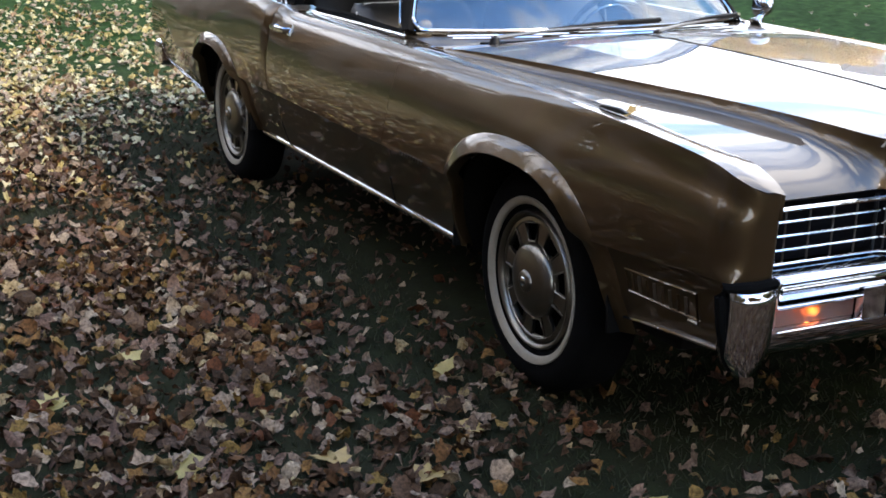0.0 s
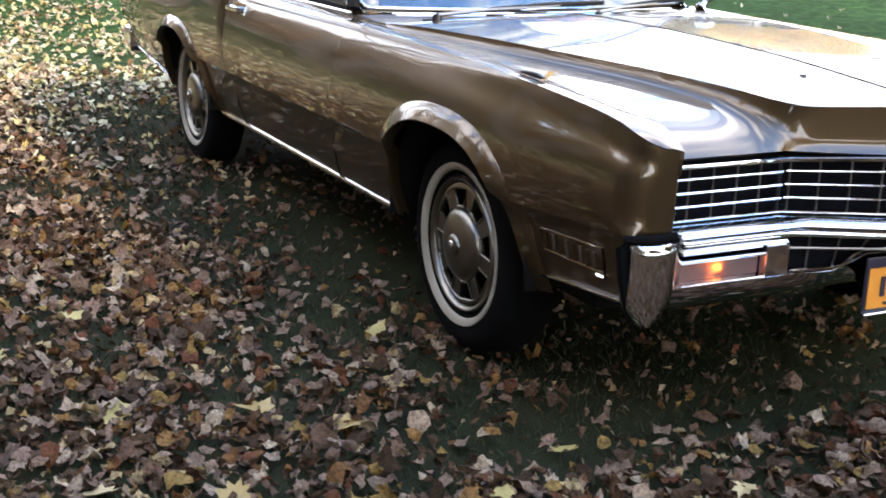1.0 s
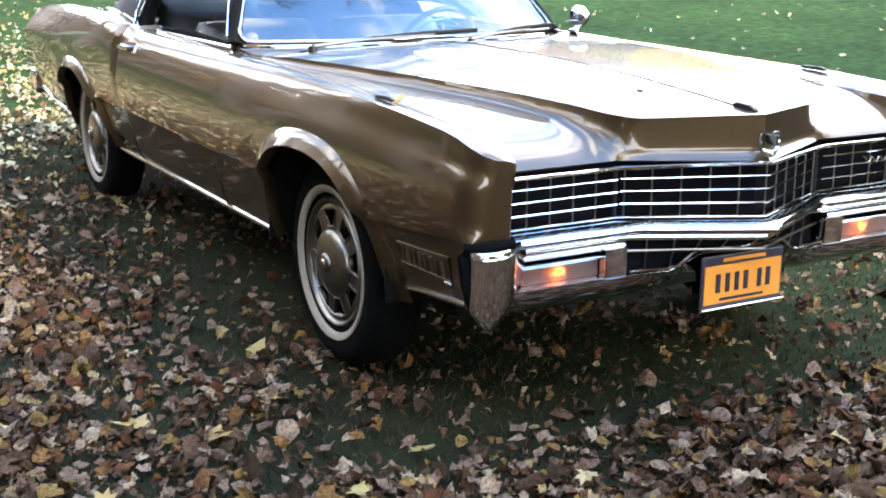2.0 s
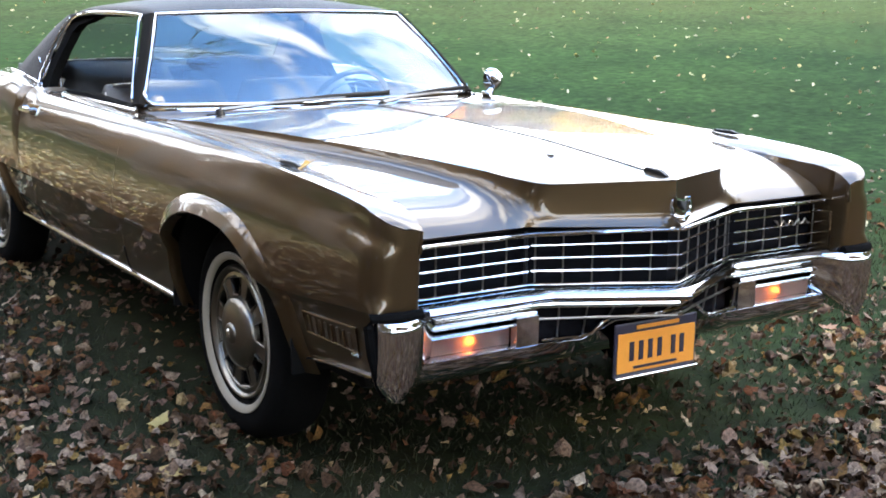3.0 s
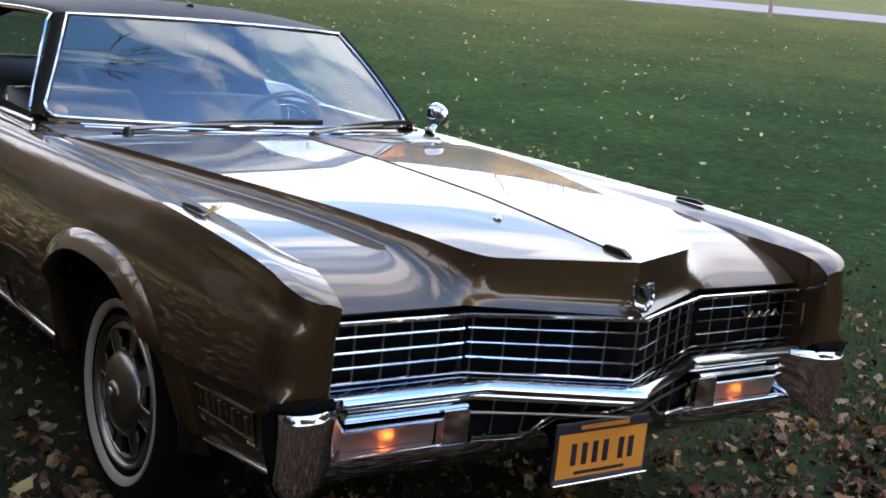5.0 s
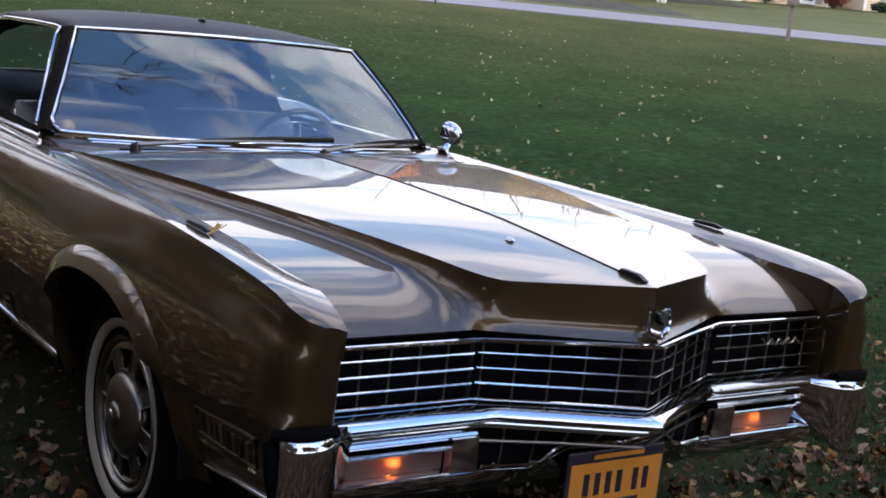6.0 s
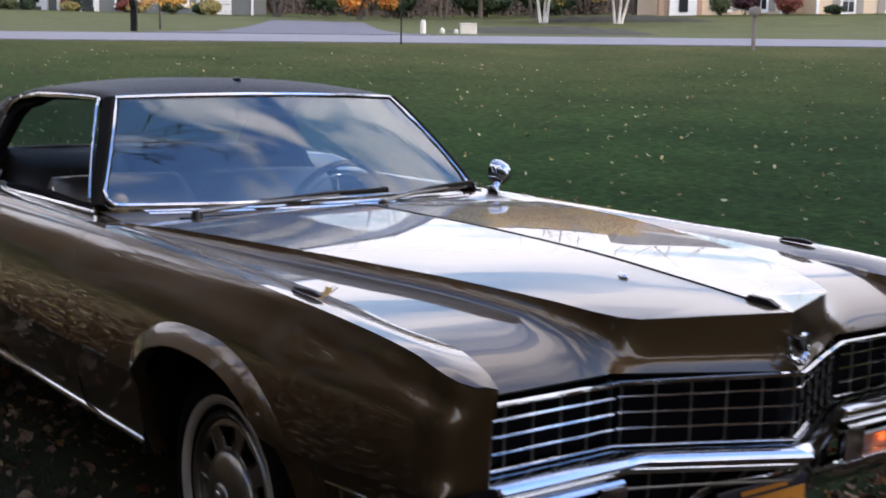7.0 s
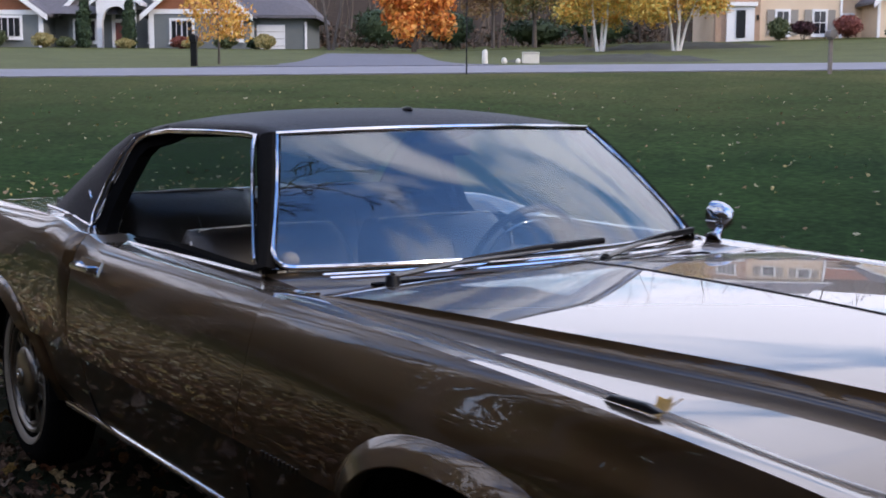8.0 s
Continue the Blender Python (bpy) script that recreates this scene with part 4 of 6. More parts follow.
fender_low = curve((-1.2, 0.646), (-1.036, 0.646), (-1.026, 0.60), (-1.021, 0.455), (-0.54, 0.402), (-0.45, 0.36), (0.40, 0.347), (1.2, 0.346))


blade_drop = curve((-1.2, 0.010), (-1.0, 0.012), (-0.93, 0.015), (-0.85, 0.020), (-0.7, 0.024), (-0.4, 0.019), (0.8, 0.008))   # fall of the fender top towards the hood


def blade_fall(t):
    return (max(t - 0.28, 0) / 0.72) ** 1.35


FENDER_IN = 0.812   # inner face of the fender beside the grille


def nose_plan(f):
    """Plan of the fender front at one level: from the flank round the corner, across, and back beside the grille."""
    zm = 0.646 + f * 0.254
    yf, xi = front_y(zm), FENDER_IN
    xo = side_x(NOSE_Y, row_z(NOSE_Y, f, fender_low(NOSE_Y), edge_z(NOSE_Y)))
    k = min(max((f - 0.40) / 0.12, 0), 1)
    r = 0.026 + (0.056 - 0.016 * f) * k * k * (3 - 2 * k)
    plan = [(xo, NOSE_Y)]
    yb = min(yf + r * 1.15, NOSE_Y - 0.003)
    for w in range(0, 91, 9):
        plan.append((xo - 0.0005 - r + r * math.cos(radians(w)), yb - (yb - yf) * math.sin(radians(w))))
    plan += [(xi + 0.020, yf + 0.001)]
    for w in range(15, 91, 15):
        plan.append((xi + 0.018 - 0.018 * math.sin(radians(w)), yf + 0.019 - 0.018 * math.cos(radians(w))))
    return plan + [(xi, -1.0)]


def nose_edge(y):
    """Outer edge of the fender front's top at y."""
    rim = nose_plan(1.0)[:12]
    for (x0, y0), (x1, y1) in zip(rim, rim[1:]):
        if y1 <= y <= y0 and y0 > y1:
            return x0 + (x1 - x0) * (y0 - y) / (y0 - y1)
    return rim[-1][0] if y < rim[-1][1] else rim[0][0]


for s in (-1, 1):
    # front fender: flank, soft corner, blunt front, return beside the grille, and the shelf on top, in one skin
    bm = bmesh.new()
    side_panel("front_fender", s, lambda z: NOSE_Y, lambda z: door_cut(z) - 0.0008, 64, low=fender_low, bm=bm)
    rows = []
    for fr in FR:
        row = []
        for x, y in nose_plan(fr):
            z0 = fender_low(y)
            t = min(max((0.921 - x) / 0.109, 0), 1)
            row.append((s * x, y, row_z(y, fr, z0, edge_z(y) - blade_drop(y) * blade_fall(t))))
        rows.append(row)
    add_grid(bm, rows)
    rows = []
    rim = nose_plan(1.0)
    ys = [front_y(1.0) + 0.0005 + (NOSE_Y - front_y(1.0)) * k / 9 for k in range(9)] + [NOSE_Y + i * (1.860 / 48) for i in range(49)]
    for y in ys:
        zt, xi = edge_z(y), 0.797 + (FENDER_IN - 0.797) * min(max((-0.9 - y) / 0.1, 0), 1)
        xt = edge_x(y) if y >= NOSE_Y else nose_edge(y)
        w = xt - xi
        zg = min(gap_z(y), zt - 0.006) if y > -0.968 else 0.80
        d = min(zt - zg, blade_drop(y))
        rows.append([(s * (xt - w * t), y, zt - d * blade_fall(t)) for t in (0, 0.06, 0.15, 0.28, 0.36, 0.45, 0.56, 0.68, 0.8, 0.9, 1.0)] + [(s * (xi - 0.006 if y > -0.99 else xi + 0.004), y, min(max(zg, 0.80), zt - d - 0.001))])
    add_grid(bm, rows)
    add_grid(bm, [[(s * FENDER_IN, y, z) for y in (-0.925, -0.96, -1.0)] for z in (0.64, 0.70, 0.76, 0.84)])
    bmesh.ops.remove_doubles(bm, verts=bm.verts[:], dist=0.0025)
    link("front_fender", bm, PAINT, car, "gold-brown front fender with a sharp blade edge and blunt front", sharp=42, thick=0.010, bevel=0.002)
    door = side_panel("door", s, lambda z: door_cut(z) + 0.0008, lambda z: 2.1605, 34, "long gold-brown door, window lowered")
    side_panel("quarter_panel", s, lambda z: 2.1635, lambda z: 4.42, 60, "gold-brown rear quarter panel")
    # flared lips of the wheel openings, and the dark wells behind them
    for a in ARCHES:
        bm = bmesh.new()
        rows = []
        for i in range(37):
            w = radians(3 + 174 * i / 36)
            row = []
            for k, dx in ((0.985, -0.012), (0.986, 0.016), (0.992, 0.027), (1.000, 0.029), (1.065, 0.016), (1.125, 0.003), (1.135, -0.005)):
                y, z = arch_point(a, w, k)
                row.append((s * (side_x(y, max(z, 0.33)) + dx), y, z))
            rows.append(row)
        add_grid(bm, rows)
        link("wheel_arch_lip", bm, PAINT, car, "", sharp=40, thick=0.004)
        bm = bmesh.new()
        rows = []
        for i in range(25):
            y, z = arch_point(a, radians(3 + 174 * i / 24), 1.04)
            z = max(z, 0.44) if y > 3.2 else z
            rows.append([(s * x, y, z) for x in (0.50, 0.72, 0.93)])
        add_grid(bm, rows)
        inner = [bm.verts.new((s * 0.5, *arch_point(a, radians(3 + 174 * i / 24), 1.04))) for i in range(1, 25)]
        bm.faces.new(inner)
        link("wheel_well", bm, DARK, car, "", thick=0.01)
    # shoulder of the door and quarter, up to the window sill
    bm = bmesh.new()
    rows = []
    for i in range(41):
        y = 0.8445 + i * (1.316 / 40)
        zt, xt = edge_z(y), edge_x(y)
        rows.append([(s * x, y, z) for x, z in ((xt, zt), (xt - 0.01, zt + 0.001), (xt - 0.05, zt - 0.006), (0.80, zt - 0.004), (0.765, zt - 0.006), (0.755, zt - 0.05))])
    add_grid(bm, rows)
    link("door_shoulder", bm, PAINT, door, "", sharp=50, thick=0.01)
    bm = bmesh.new()
    rows = []
    for i in range(41):
        y = 2.166 + i * (2.25 / 40)
        zt, xt = edge_z(y), edge_x(y) + kick(y, edge_z(y))
        if y < 2.62:
            xs = ((xt, zt), (xt - 0.01, zt + 0.001), (xt - 0.03, zt - 0.004), (0.845, zt - 0.012), (0.79, 0.972), (0.755, 0.93))
        else:
            xs = ((xt, zt), (xt - 0.01, zt + 0.001), (xt - 0.05, zt - 0.012), (0.70, zt - 0.02), (0.35, zt - 0.012), (0.0, zt - 0.008))
        rows.append([(s * x, y, z) for x, z in xs])
    add_grid(bm, rows)
    link("rear_deck", bm, PAINT, car, "", sharp=50, thick=0.01)
    # dark box added behind the door gaps so that nothing bright shows through
    box_part("sill", *sorted((s * 0.70, s * 0.845)), 0.42, 2.56, 0.325, 0.56, DARK, car)
    # door trim inside
    box_part("door_trim", s * 0.74 - 0.02, s * 0.74 + 0.02, 0.98, 2.6, 0.42, 0.945, SEAT, door, "dark padded door lining", bevel=0.01)

# hood: centre dome with a sharp edge, side walls falling to flat valleys, V-shaped nose
dome_z = curve((-0.953, 0.930), (-0.83, 0.949), (-0.38, 0.975), (0.2, 0.985), (0.5, 0.983), (0.68, 0.976), (0.78, 0.968))
dome_x = curve((-0.953, 0.350), (-0.92, 0.378), (-0.85, 0.405), (-0.38, 0.545), (0.2, 0.690), (0.78, 0.792))
valley = curve((-0.965, 0.796), (-0.955, 0.813), (-0.92, 0.843), (-0.85, 0.876), (-0.7, 0.912), (-0.5, 0.931), (-0.4, 0.936), (0, 0.948), (0.8, 0.964))
wall_w = curve((-0.953, 0.050), (-0.90, 0.064), (-0.8, 0.072), (-0.5, 0.066), (0, 0.048), (0.5, 0.027), (0.8, 0.013))
top_z = curve((-1.118, 0.943), (-0.953, 0.955), (-0.83, 0.965), (-0.38, 0.994), (0.2, 1.006), (0.5, 1.006), (0.68, 1.001), (0.78, 0.994))
FALL = ((0.025, 0.10), (0.07, 0.27), (0.12, 0.45), (0.18, 0.61), (0.26, 0.75), (0.37, 0.86), (0.52, 0.935), (0.75, 0.985), (1.0, 1.0))


FRONT = ((0.01, 0.10), (0.03, 0.27), (0.05, 0.45), (0.08, 0.61), (0.12, 0.73), (0.18, 0.80), (0.42, 0.87), (0.75, 0.945), (1.0, 1.0))


def hood_edge(k):
    """Crease of the dome (x, y, z) and foot of its skirt, from the windshield (k = 0) by the corner (1) to the prow (2)."""
    if k <= 1:
        y = 0.78 - 1.733 * (1 - (1 - k) ** 1.35)
        foot = Vector((dome_x(y) + wall_w(y), y, valley(y)))
        if y > -0.80:
            return Vector((dome_x(y), y, dome_z(y))), foot
        u = (-0.80 - y) / 0.153
        p, c, q = Vector((dome_x(-0.80), -0.80, dome_z(-0.80))), Vector((0.377, -0.940, 0.934)), Vector((0.325, -0.966, 0.933))
        return p * (1 - u) ** 2 + c * 2 * u * (1 - u) + q * u * u, foot
    u = k - 1
    crest = Vector((0.325, -0.966, 0.933)).lerp(Vector((0, -1.120, 0.943)), u)
    return crest, Vector((0.40, -0.953, valley(-0.953))).lerp(Vector((0, -1.153, 0.812)), u)


bm = bmesh.new()
SIDE, NOSE = 60, 14
ks = [i / SIDE for i in range(SIDE + 1)] + [1 + i / NOSE for i in range(1, NOSE + 1)]
crests = [hood_edge(k)[0] for k in ks]
rows = []
for e in crests:
    row = []
    for i in range(17):
        u = (i - 8) / 8
        fall = abs(u) * (0.6 + 0.4 * abs(u))
        row.append((u * e.x, e.y, top_z(e.y) + (e.z - top_z(e.y)) * fall))
    rows.append(row)
add_grid(bm, rows)
for s in (-1, 1):
    skirt = []
    for k in ks:
        e, b = hood_edge(k)
        c = min(max((k - 0.93) / 0.2, 0), 1)
        c = c * c * (3 - 2 * c)
        fall = [(h0 + (h1 - h0) * c, v0 + (v1 - v0) * c) for (h0, v0), (h1, v1) in zip(FALL, FRONT)]
        skirt.append([(s * e.x, e.y, e.z)] + [(s * (e.x + (b.x - e.x) * h), e.y + (b.y - e.y) * h, e.z + (b.z - e.z) * v) for h, v in fall])
    add_grid(bm, skirt)
    # broad valley, flat towards the fender, rolling down to the grille
    rows = []
    for k in ks[:SIDE + 1]:
        b = hood_edge(k)[1]
        xg, zg = max(0.794, b.x + 0.004), gap_z(b.y)
        rows.append([(s * (b.x + (xg - b.x) * u), b.y - 0.010 * max(0, 1 - 14 * (b.y + 0.953)) * u, b.z + (zg - b.z) * u * u * (1.5 - 0.5 * u)) for u in (0, 0.08, 0.2, 0.35, 0.5, 0.65, 0.8, 0.92, 1.0)])
    add_grid(bm, rows)
bmesh.ops.remove_doubles(bm, verts=bm.verts[:], dist=0.0012)
soft = [v for v in bm.verts if 0.30 < abs(v.co.x) < 0.60 and -0.97 < v.co.y < -0.72 and v.co.z < 0.925 and not v.is_boundary]
for _ in range(14):
    bmesh.ops.smooth_vert(bm, verts=soft, factor=0.5, use_axis_x=True, use_axis_y=True, use_axis_z=True)
crest_keys = {(round(abs(e.x), 3), round(e.y, 3)) for e in crests}
for e in bm.edges:
    a, b = e.verts[0].co, e.verts[1].co
    if abs(a.x) < 0.002 and abs(b.x) < 0.002:
        e.smooth = False
    elif all((round(abs(v.x), 3), round(v.y, 3)) in crest_keys for v in (a, b)):
        e.smooth = False
hood = link("hood", bm, PAINT, car, "long gold-brown hood with raised centre and V-shaped nose", sharp=60, thick=0.008)

tube_part("hood_centre_strip", [(0, y, top_z(y) + 0.0005) for y in np.linspace(-0.99, 0.76, 24)], 0.0028, BLACK, hood, "thin dark strip along the hood crease", sides=6)

# grille: headlamp doors at the sides and a V-shaped centre, chrome bars before a near-black back that holds the shade
def grille_y(x):
    x = abs(x)
    return -0.962 if x > 0.39 else -0.957 - 0.195 * (1 - x / 0.39)


def grille_top(x):
    return 0.797 + 0.012 * max(0, 1 - abs(x) / 0.39)



STATIONS = [-0.81, -0.60, -0.40, -0.385, -0.19, 0, 0.19, 0.385, 0.40, 0.60, 0.81]
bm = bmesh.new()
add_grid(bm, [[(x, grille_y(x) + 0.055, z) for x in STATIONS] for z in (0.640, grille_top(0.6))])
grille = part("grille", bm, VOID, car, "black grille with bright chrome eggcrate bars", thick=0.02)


def run_along(z, dy, xs, r, flat=1.0, name="grille_bar", parent=None, mat=CHROME):
    tube_part(name, [(x, grille_y(x) + dy, z(x) if callable(z) else z) for x in xs], r, mat, parent or grille, sides=8, flat=flat)


for k in (0.25, 0.5, 0.75):
    for xs in ((-0.808, -0.6, -0.402), (-0.388, -0.2, 0, 0.2, 0.388), (0.402, 0.6, 0.808)):
        run_along(lambda x: 0.652 + (grille_top(x) - 0.652) * k, 0.0, xs, 0.0042, 0.8)
for xs in ((-0.81, -0.6, -0.395, -0.2, 0, 0.2, 0.395, 0.6, 0.81),):
    run_along(lambda x: grille_top(x) - 0.002, -0.012, xs, 0.0065, 1.0, "grille_surround")
    run_along(0.650, 0.004, xs, 0.004, 1.0, "grille_surround")
for s in (-1, 1):
    for x in (0.47, 0.548, 0.626, 0.704, 0.775, 0.072, 0.148, 0.224, 0.30, 0.372):
        tube_part("grille_upright", [(s * x, grille_y(x) + 0.010, 0.648), (s * x, grille_y(x) + 0.010, grille_top(x) - 0.004)], 0.0026, STEEL, grille, sides=6)
    tube_part("grille_divider", [(s * 0.395, grille_y(0.4) + 0.02, 0.645), (s * 0.395, grille_y(0.4) + 0.02, grille_top(0.4))], 0.006, BLACK, grille, sides=6)
tube_part("grille_upright", [(0, grille_y(0) + 0.012, 0.648), (0, grille_y(0) + 0.012, grille_top(0) - 0.004)], 0.0026, STEEL, grille, sides=6)
# maker's script as a plain slanted bright shape
bm = bmesh.new()
pts = [(0.56 + 0.16 * k / 16, -0.985, 0.738 + 0.010 * math.sin(k * 1.9) + 0.012 * (k == 0)) for k in range(17)]
add_tube(bm, pts, 0.003, 6)
part("script_badge", bm, STEEL, grille, "small bright script badge as plain shape")

# front bumper: chrome blade, groove, lamp band and lower valance, swept along one plan line
def bumper_y(x):
    x = abs(x)
    return -1.005 if x > 0.36 else -1.005 - 0.185 * (1 - x / 0.36)


def swept(name, xs, profile, mat, parent, label="", closed=True, thick=0.0, sharp=40):
    bm = bmesh.new()
    rows = [[(x, bumper_y(x) + dy, z) for dy, z in profile] for x in xs]
    add_grid(bm, rows, close=closed, caps=closed)
    return part(name, bm, mat, parent, label, sharp=sharp, thick=thick)


GUARD = ((0.946, -1.044), (0.944, -1.060), (0.935, -1.078), (0.917, -1.090), (0.888, -1.096), (0.856, -1.093), (0.828, -1.083), (0.805, -1.066), (0.770, -1.035), (0.735, -1.003), (0.735, -0.965), (0.90, -0.965), (0.940, -1.02))
XS = [-0.80, -0.7, -0.55, -0.40, -0.36, -0.33, -0.22, -0.1, -0.03, 0, 0.03, 0.1, 0.22, 0.33, 0.36, 0.40, 0.55, 0.7, 0.80]
bumper = swept("front_bumper", XS, [(0.08, 0.640), (0.03, 0.642), (0.006, 0.638), (-0.010, 0.629), (-0.016, 0.620), (-0.012, 0.610), (0.002, 0.602), (0.02, 0.600), (0.08, 0.598)], CHROME, car, "massive polished chrome front bumper")
swept("bumper_groove", XS, [(0.035, 0.602), (0.03, 0.595), (0.03, 0.580), (0.08, 0.578), (0.08, 0.602)], CHROME, bumper)
for sgn in (-1, 1):
    xs = [sgn * x for x in (0.80, 0.7, 0.55, 0.40)]
    swept("bumper_rib", xs, [(0.03, 0.584), (0.0, 0.584), (-0.006, 0.578), (0.0, 0.570), (0.03, 0.569), (0.08, 0.57), (0.08, 0.584)], CHROME, bumper)
    xs = [sgn * x for x in (0.80, 0.7, 0.55, 0.47)]
    swept("bumper_rib", xs, [(0.03, 0.557), (0.002, 0.557), (-0.004, 0.552), (0.002, 0.545), (0.03, 0.544), (0.06, 0.55)], CHROME, bumper)
    # lamp: housing, amber bulb, clear lens
    x0, x1 = sorted((sgn * 0.476, sgn * 0.735))
    box_part("lamp_housing", x0, x1, -0.945, -0.92, 0.488, 0.545, BLACK, bumper)
    lamp = box_part("turn_signal_lens", x0, x1, -0.984, -0.974, 0.492, 0.540, LENS, bumper, "clear ribbed turn signal lens, lit amber", bevel=0.003)
    bm = bmesh.new()
    add_ball(bm, (sgn * 0.60, -0.960, 0.515), (0.016, 0.010, 0.010), 12, 8)
    part("bulb", bm, BULB, lamp, "glowing amber bulb")
    box_part("lamp_lip", x0 - 0.01, x1 + 0.01, -1.006, -0.95, 0.480, 0.489, CHROME, bumper, bevel=0.003)
    # pier between lamp and centre opening
    bm = bmesh.new()
    rows = []
    for x in (0.385, 0.392, 0.405, 0.44, 0.468, 0.474):
        d = 0.02 if x in (0.385, 0.474) else 0.0
        rows.append([(sgn * x, -1.008 + d, z) for z in (0.480, 0.50, 0.54, 0.570)])
    add_grid(bm, rows)
    part("bumper_pier", bm, CHROME, bumper, thick=0.02)
    # chrome end: a deep cap before the fender, tapering to a rounded foot, its inner cheek sweeping back to the lamp
    bm = bmesh.new()
    rows = []
    for k in range(17):
        f = k / 16
        taper = 1 - 0.10 * f - 0.62 * max(0, (f - 0.68) / 0.32) ** 2.2
        inset = 0.012 * max(0, 1 - f / 0.07) ** 2
        row = []
        for x, y in GUARD:
            fall = 0.216 - (0.100 * (0.80 - x) / 0.08 if x < 0.80 else 0)
            row.append((sgn * (0.888 + (x - 0.888) * (taper if x > 0.75 else 1) * (1 - inset * 2)), max(y + inset + 0.022 * f * f, -1.097) if y < -0.99 else y, 0.632 - f * fall))
        rows.append(row)
    add_grid(bm, rows, close=True, caps=True)
    part("bumper_end", bm, CHROME, bumper, "deep chrome bumper end with rounded foot", sharp=48)
    # black rubber between fender and bumper end
    bm = bmesh.new()
    pts = [(sgn * 0.812, -1.056, 0.641), (sgn * 0.87, -1.062, 0.641), (sgn * 0.925, -1.056, 0.642), (sgn * 0.952, -1.040, 0.642), (sgn * 0.958, -1.034, 0.618), (sgn * 0.948, -1.035, 0.54), (sgn * 0.922, -1.035, 0.452), (sgn * 0.905, -1.035, 0.430)]
    add_tube(bm, pts, 0.0145, 8)
    part("rubber_seal", bm, RUBBER, bumper, "black rubber filler strip")
# lower valance, set back in the middle where the plate hangs
def valance_y(x):
    a = abs(x)
    return bumper_y(x) + (0.108 * (1 - a / 0.36) if a < 0.36 else 0.0)


def valance_top(x):
    return 0.490 if abs(x) > 0.23 else 0.540 - 0.05 * max(0, (abs(x) - 0.17) / 0.06)


bm = bmesh.new()
rows = []
for x in [-0.80 + 1.6 * i / 32 for i in range(33)]:
    top = valance_top(x)
    yt, yl = valance_y(x), -1.003
    rows.append([(x, (yt if k < 0.1 else yl) + dy, top + (0.395 - top) * k) for dy, k in ((0.05, 0), (0.008, 0), (-0.004, 0.06), (-0.004, 0.25), (0.010, 0.55), (0.045, 0.85), (0.10, 1.0))])
add_grid(bm, rows)
part("bumper_valance", bm, CHROME, bumper, "chrome lower valance reflecting the ground", thick=0.006)
tube_part("valance_lip", [(x, valance_y(x), valance_top(x) + 0.004) for x in [-0.38 + 0.76 * i / 24 for i in range(25)]], 0.006, CHROME, bumper)
# centre opening behind the blade, its shade put into the near-black sheet
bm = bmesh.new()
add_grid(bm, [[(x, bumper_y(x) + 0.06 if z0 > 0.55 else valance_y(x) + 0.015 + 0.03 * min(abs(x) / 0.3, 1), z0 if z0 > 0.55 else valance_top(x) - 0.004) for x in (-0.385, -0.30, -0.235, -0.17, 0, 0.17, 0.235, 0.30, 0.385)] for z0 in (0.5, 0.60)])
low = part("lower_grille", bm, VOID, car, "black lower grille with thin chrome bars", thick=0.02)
tube_part("grille_bar", [(x, bumper_y(x) + 0.03 + 0.012 * (1 - abs(x) / 0.39), 0.550) for x in (-0.385, -0.19, 0, 0.19, 0.385)], 0.004, STEEL, low, sides=6)
for x in (-0.31, -0.235, -0.16, -0.085, 0, 0.085, 0.16, 0.235, 0.31):
    tube_part("grille_upright", [(x, valance_y(x) + 0.004 + 0.025 * min(abs(x) / 0.3, 1), valance_top(x) - 0.003), (x, bumper_y(x) + 0.035, 0.598)], 0.0028, STEEL, low, sides=6)

# licence plate: frame, enamel, plain bars in place of the characters
plate = box_part("license_plate", -0.160, 0.160, -1.0680, -1.0600, 0.362, 0.522, PLATE_INK, car, "orange licence plate in a dark and chrome frame", bevel=0.004)
box_part("plate_enamel", -0.150, 0.150, -1.0715, -1.0685, 0.374, 0.492, PLATE, plate)
box_part("plate_frame_lip", -0.163, 0.163, -1.0800, -1.0600, 0.354, 0.364, CHROME, plate, "bright chrome lower frame lip", bevel=0.003)
for x in (-0.098, -0.062, -0.026, 0.010, 0.064, 0.098):
    box_part("plate_bar", x - 0.0085, x + 0.0085, -1.0735, -1.0717, 0.408, 0.466, PLATE_INK, plate)
box_part("plate_bar", -0.09, 0.08, -1.0745, -1.0717, 0.383, 0.391, PLATE_INK, plate)
box_part("plate_bar", -0.08, 0.085, -1.0715, -1.0685, 0.501, 0.512, PLATE, plate)
box_part("plate_bracket", -0.07, 0.07, -1.0600, -0.95, 0.40, 0.50, DARK, plate)

# emblem and hood ornament
bm = bmesh.new()
pts = [(0.036 * math.sin(radians(w)), -1.152 + 0.010 * abs(math.sin(radians(w))), 0.872 - 0.040 * math.cos(radians(w))) for w in range(-125, 126, 10)]
add_tube(bm, pts, [0.003 + 0.0075 * (1 - abs(i - 12.5) / 12.5) for i in range(26)], 8)
add_prism(bm, [(-0.022, -1.138, 0.897), (0, -1.146, 0.891), (0.022, -1.138, 0.897), (0.019, -1.138, 0.872), (0, -1.150, 0.852), (-0.019, -1.138, 0.872)], (0, -0.010, 0))
shield = bmesh.new()
add_prism(shield, [(-0.014, -1.151, 0.888), (0.014, -1.151, 0.888), (0.012, -1.153, 0.873), (0, -1.160, 0.860), (-0.012, -1.153, 0.873)], (0, -0.004, 0))
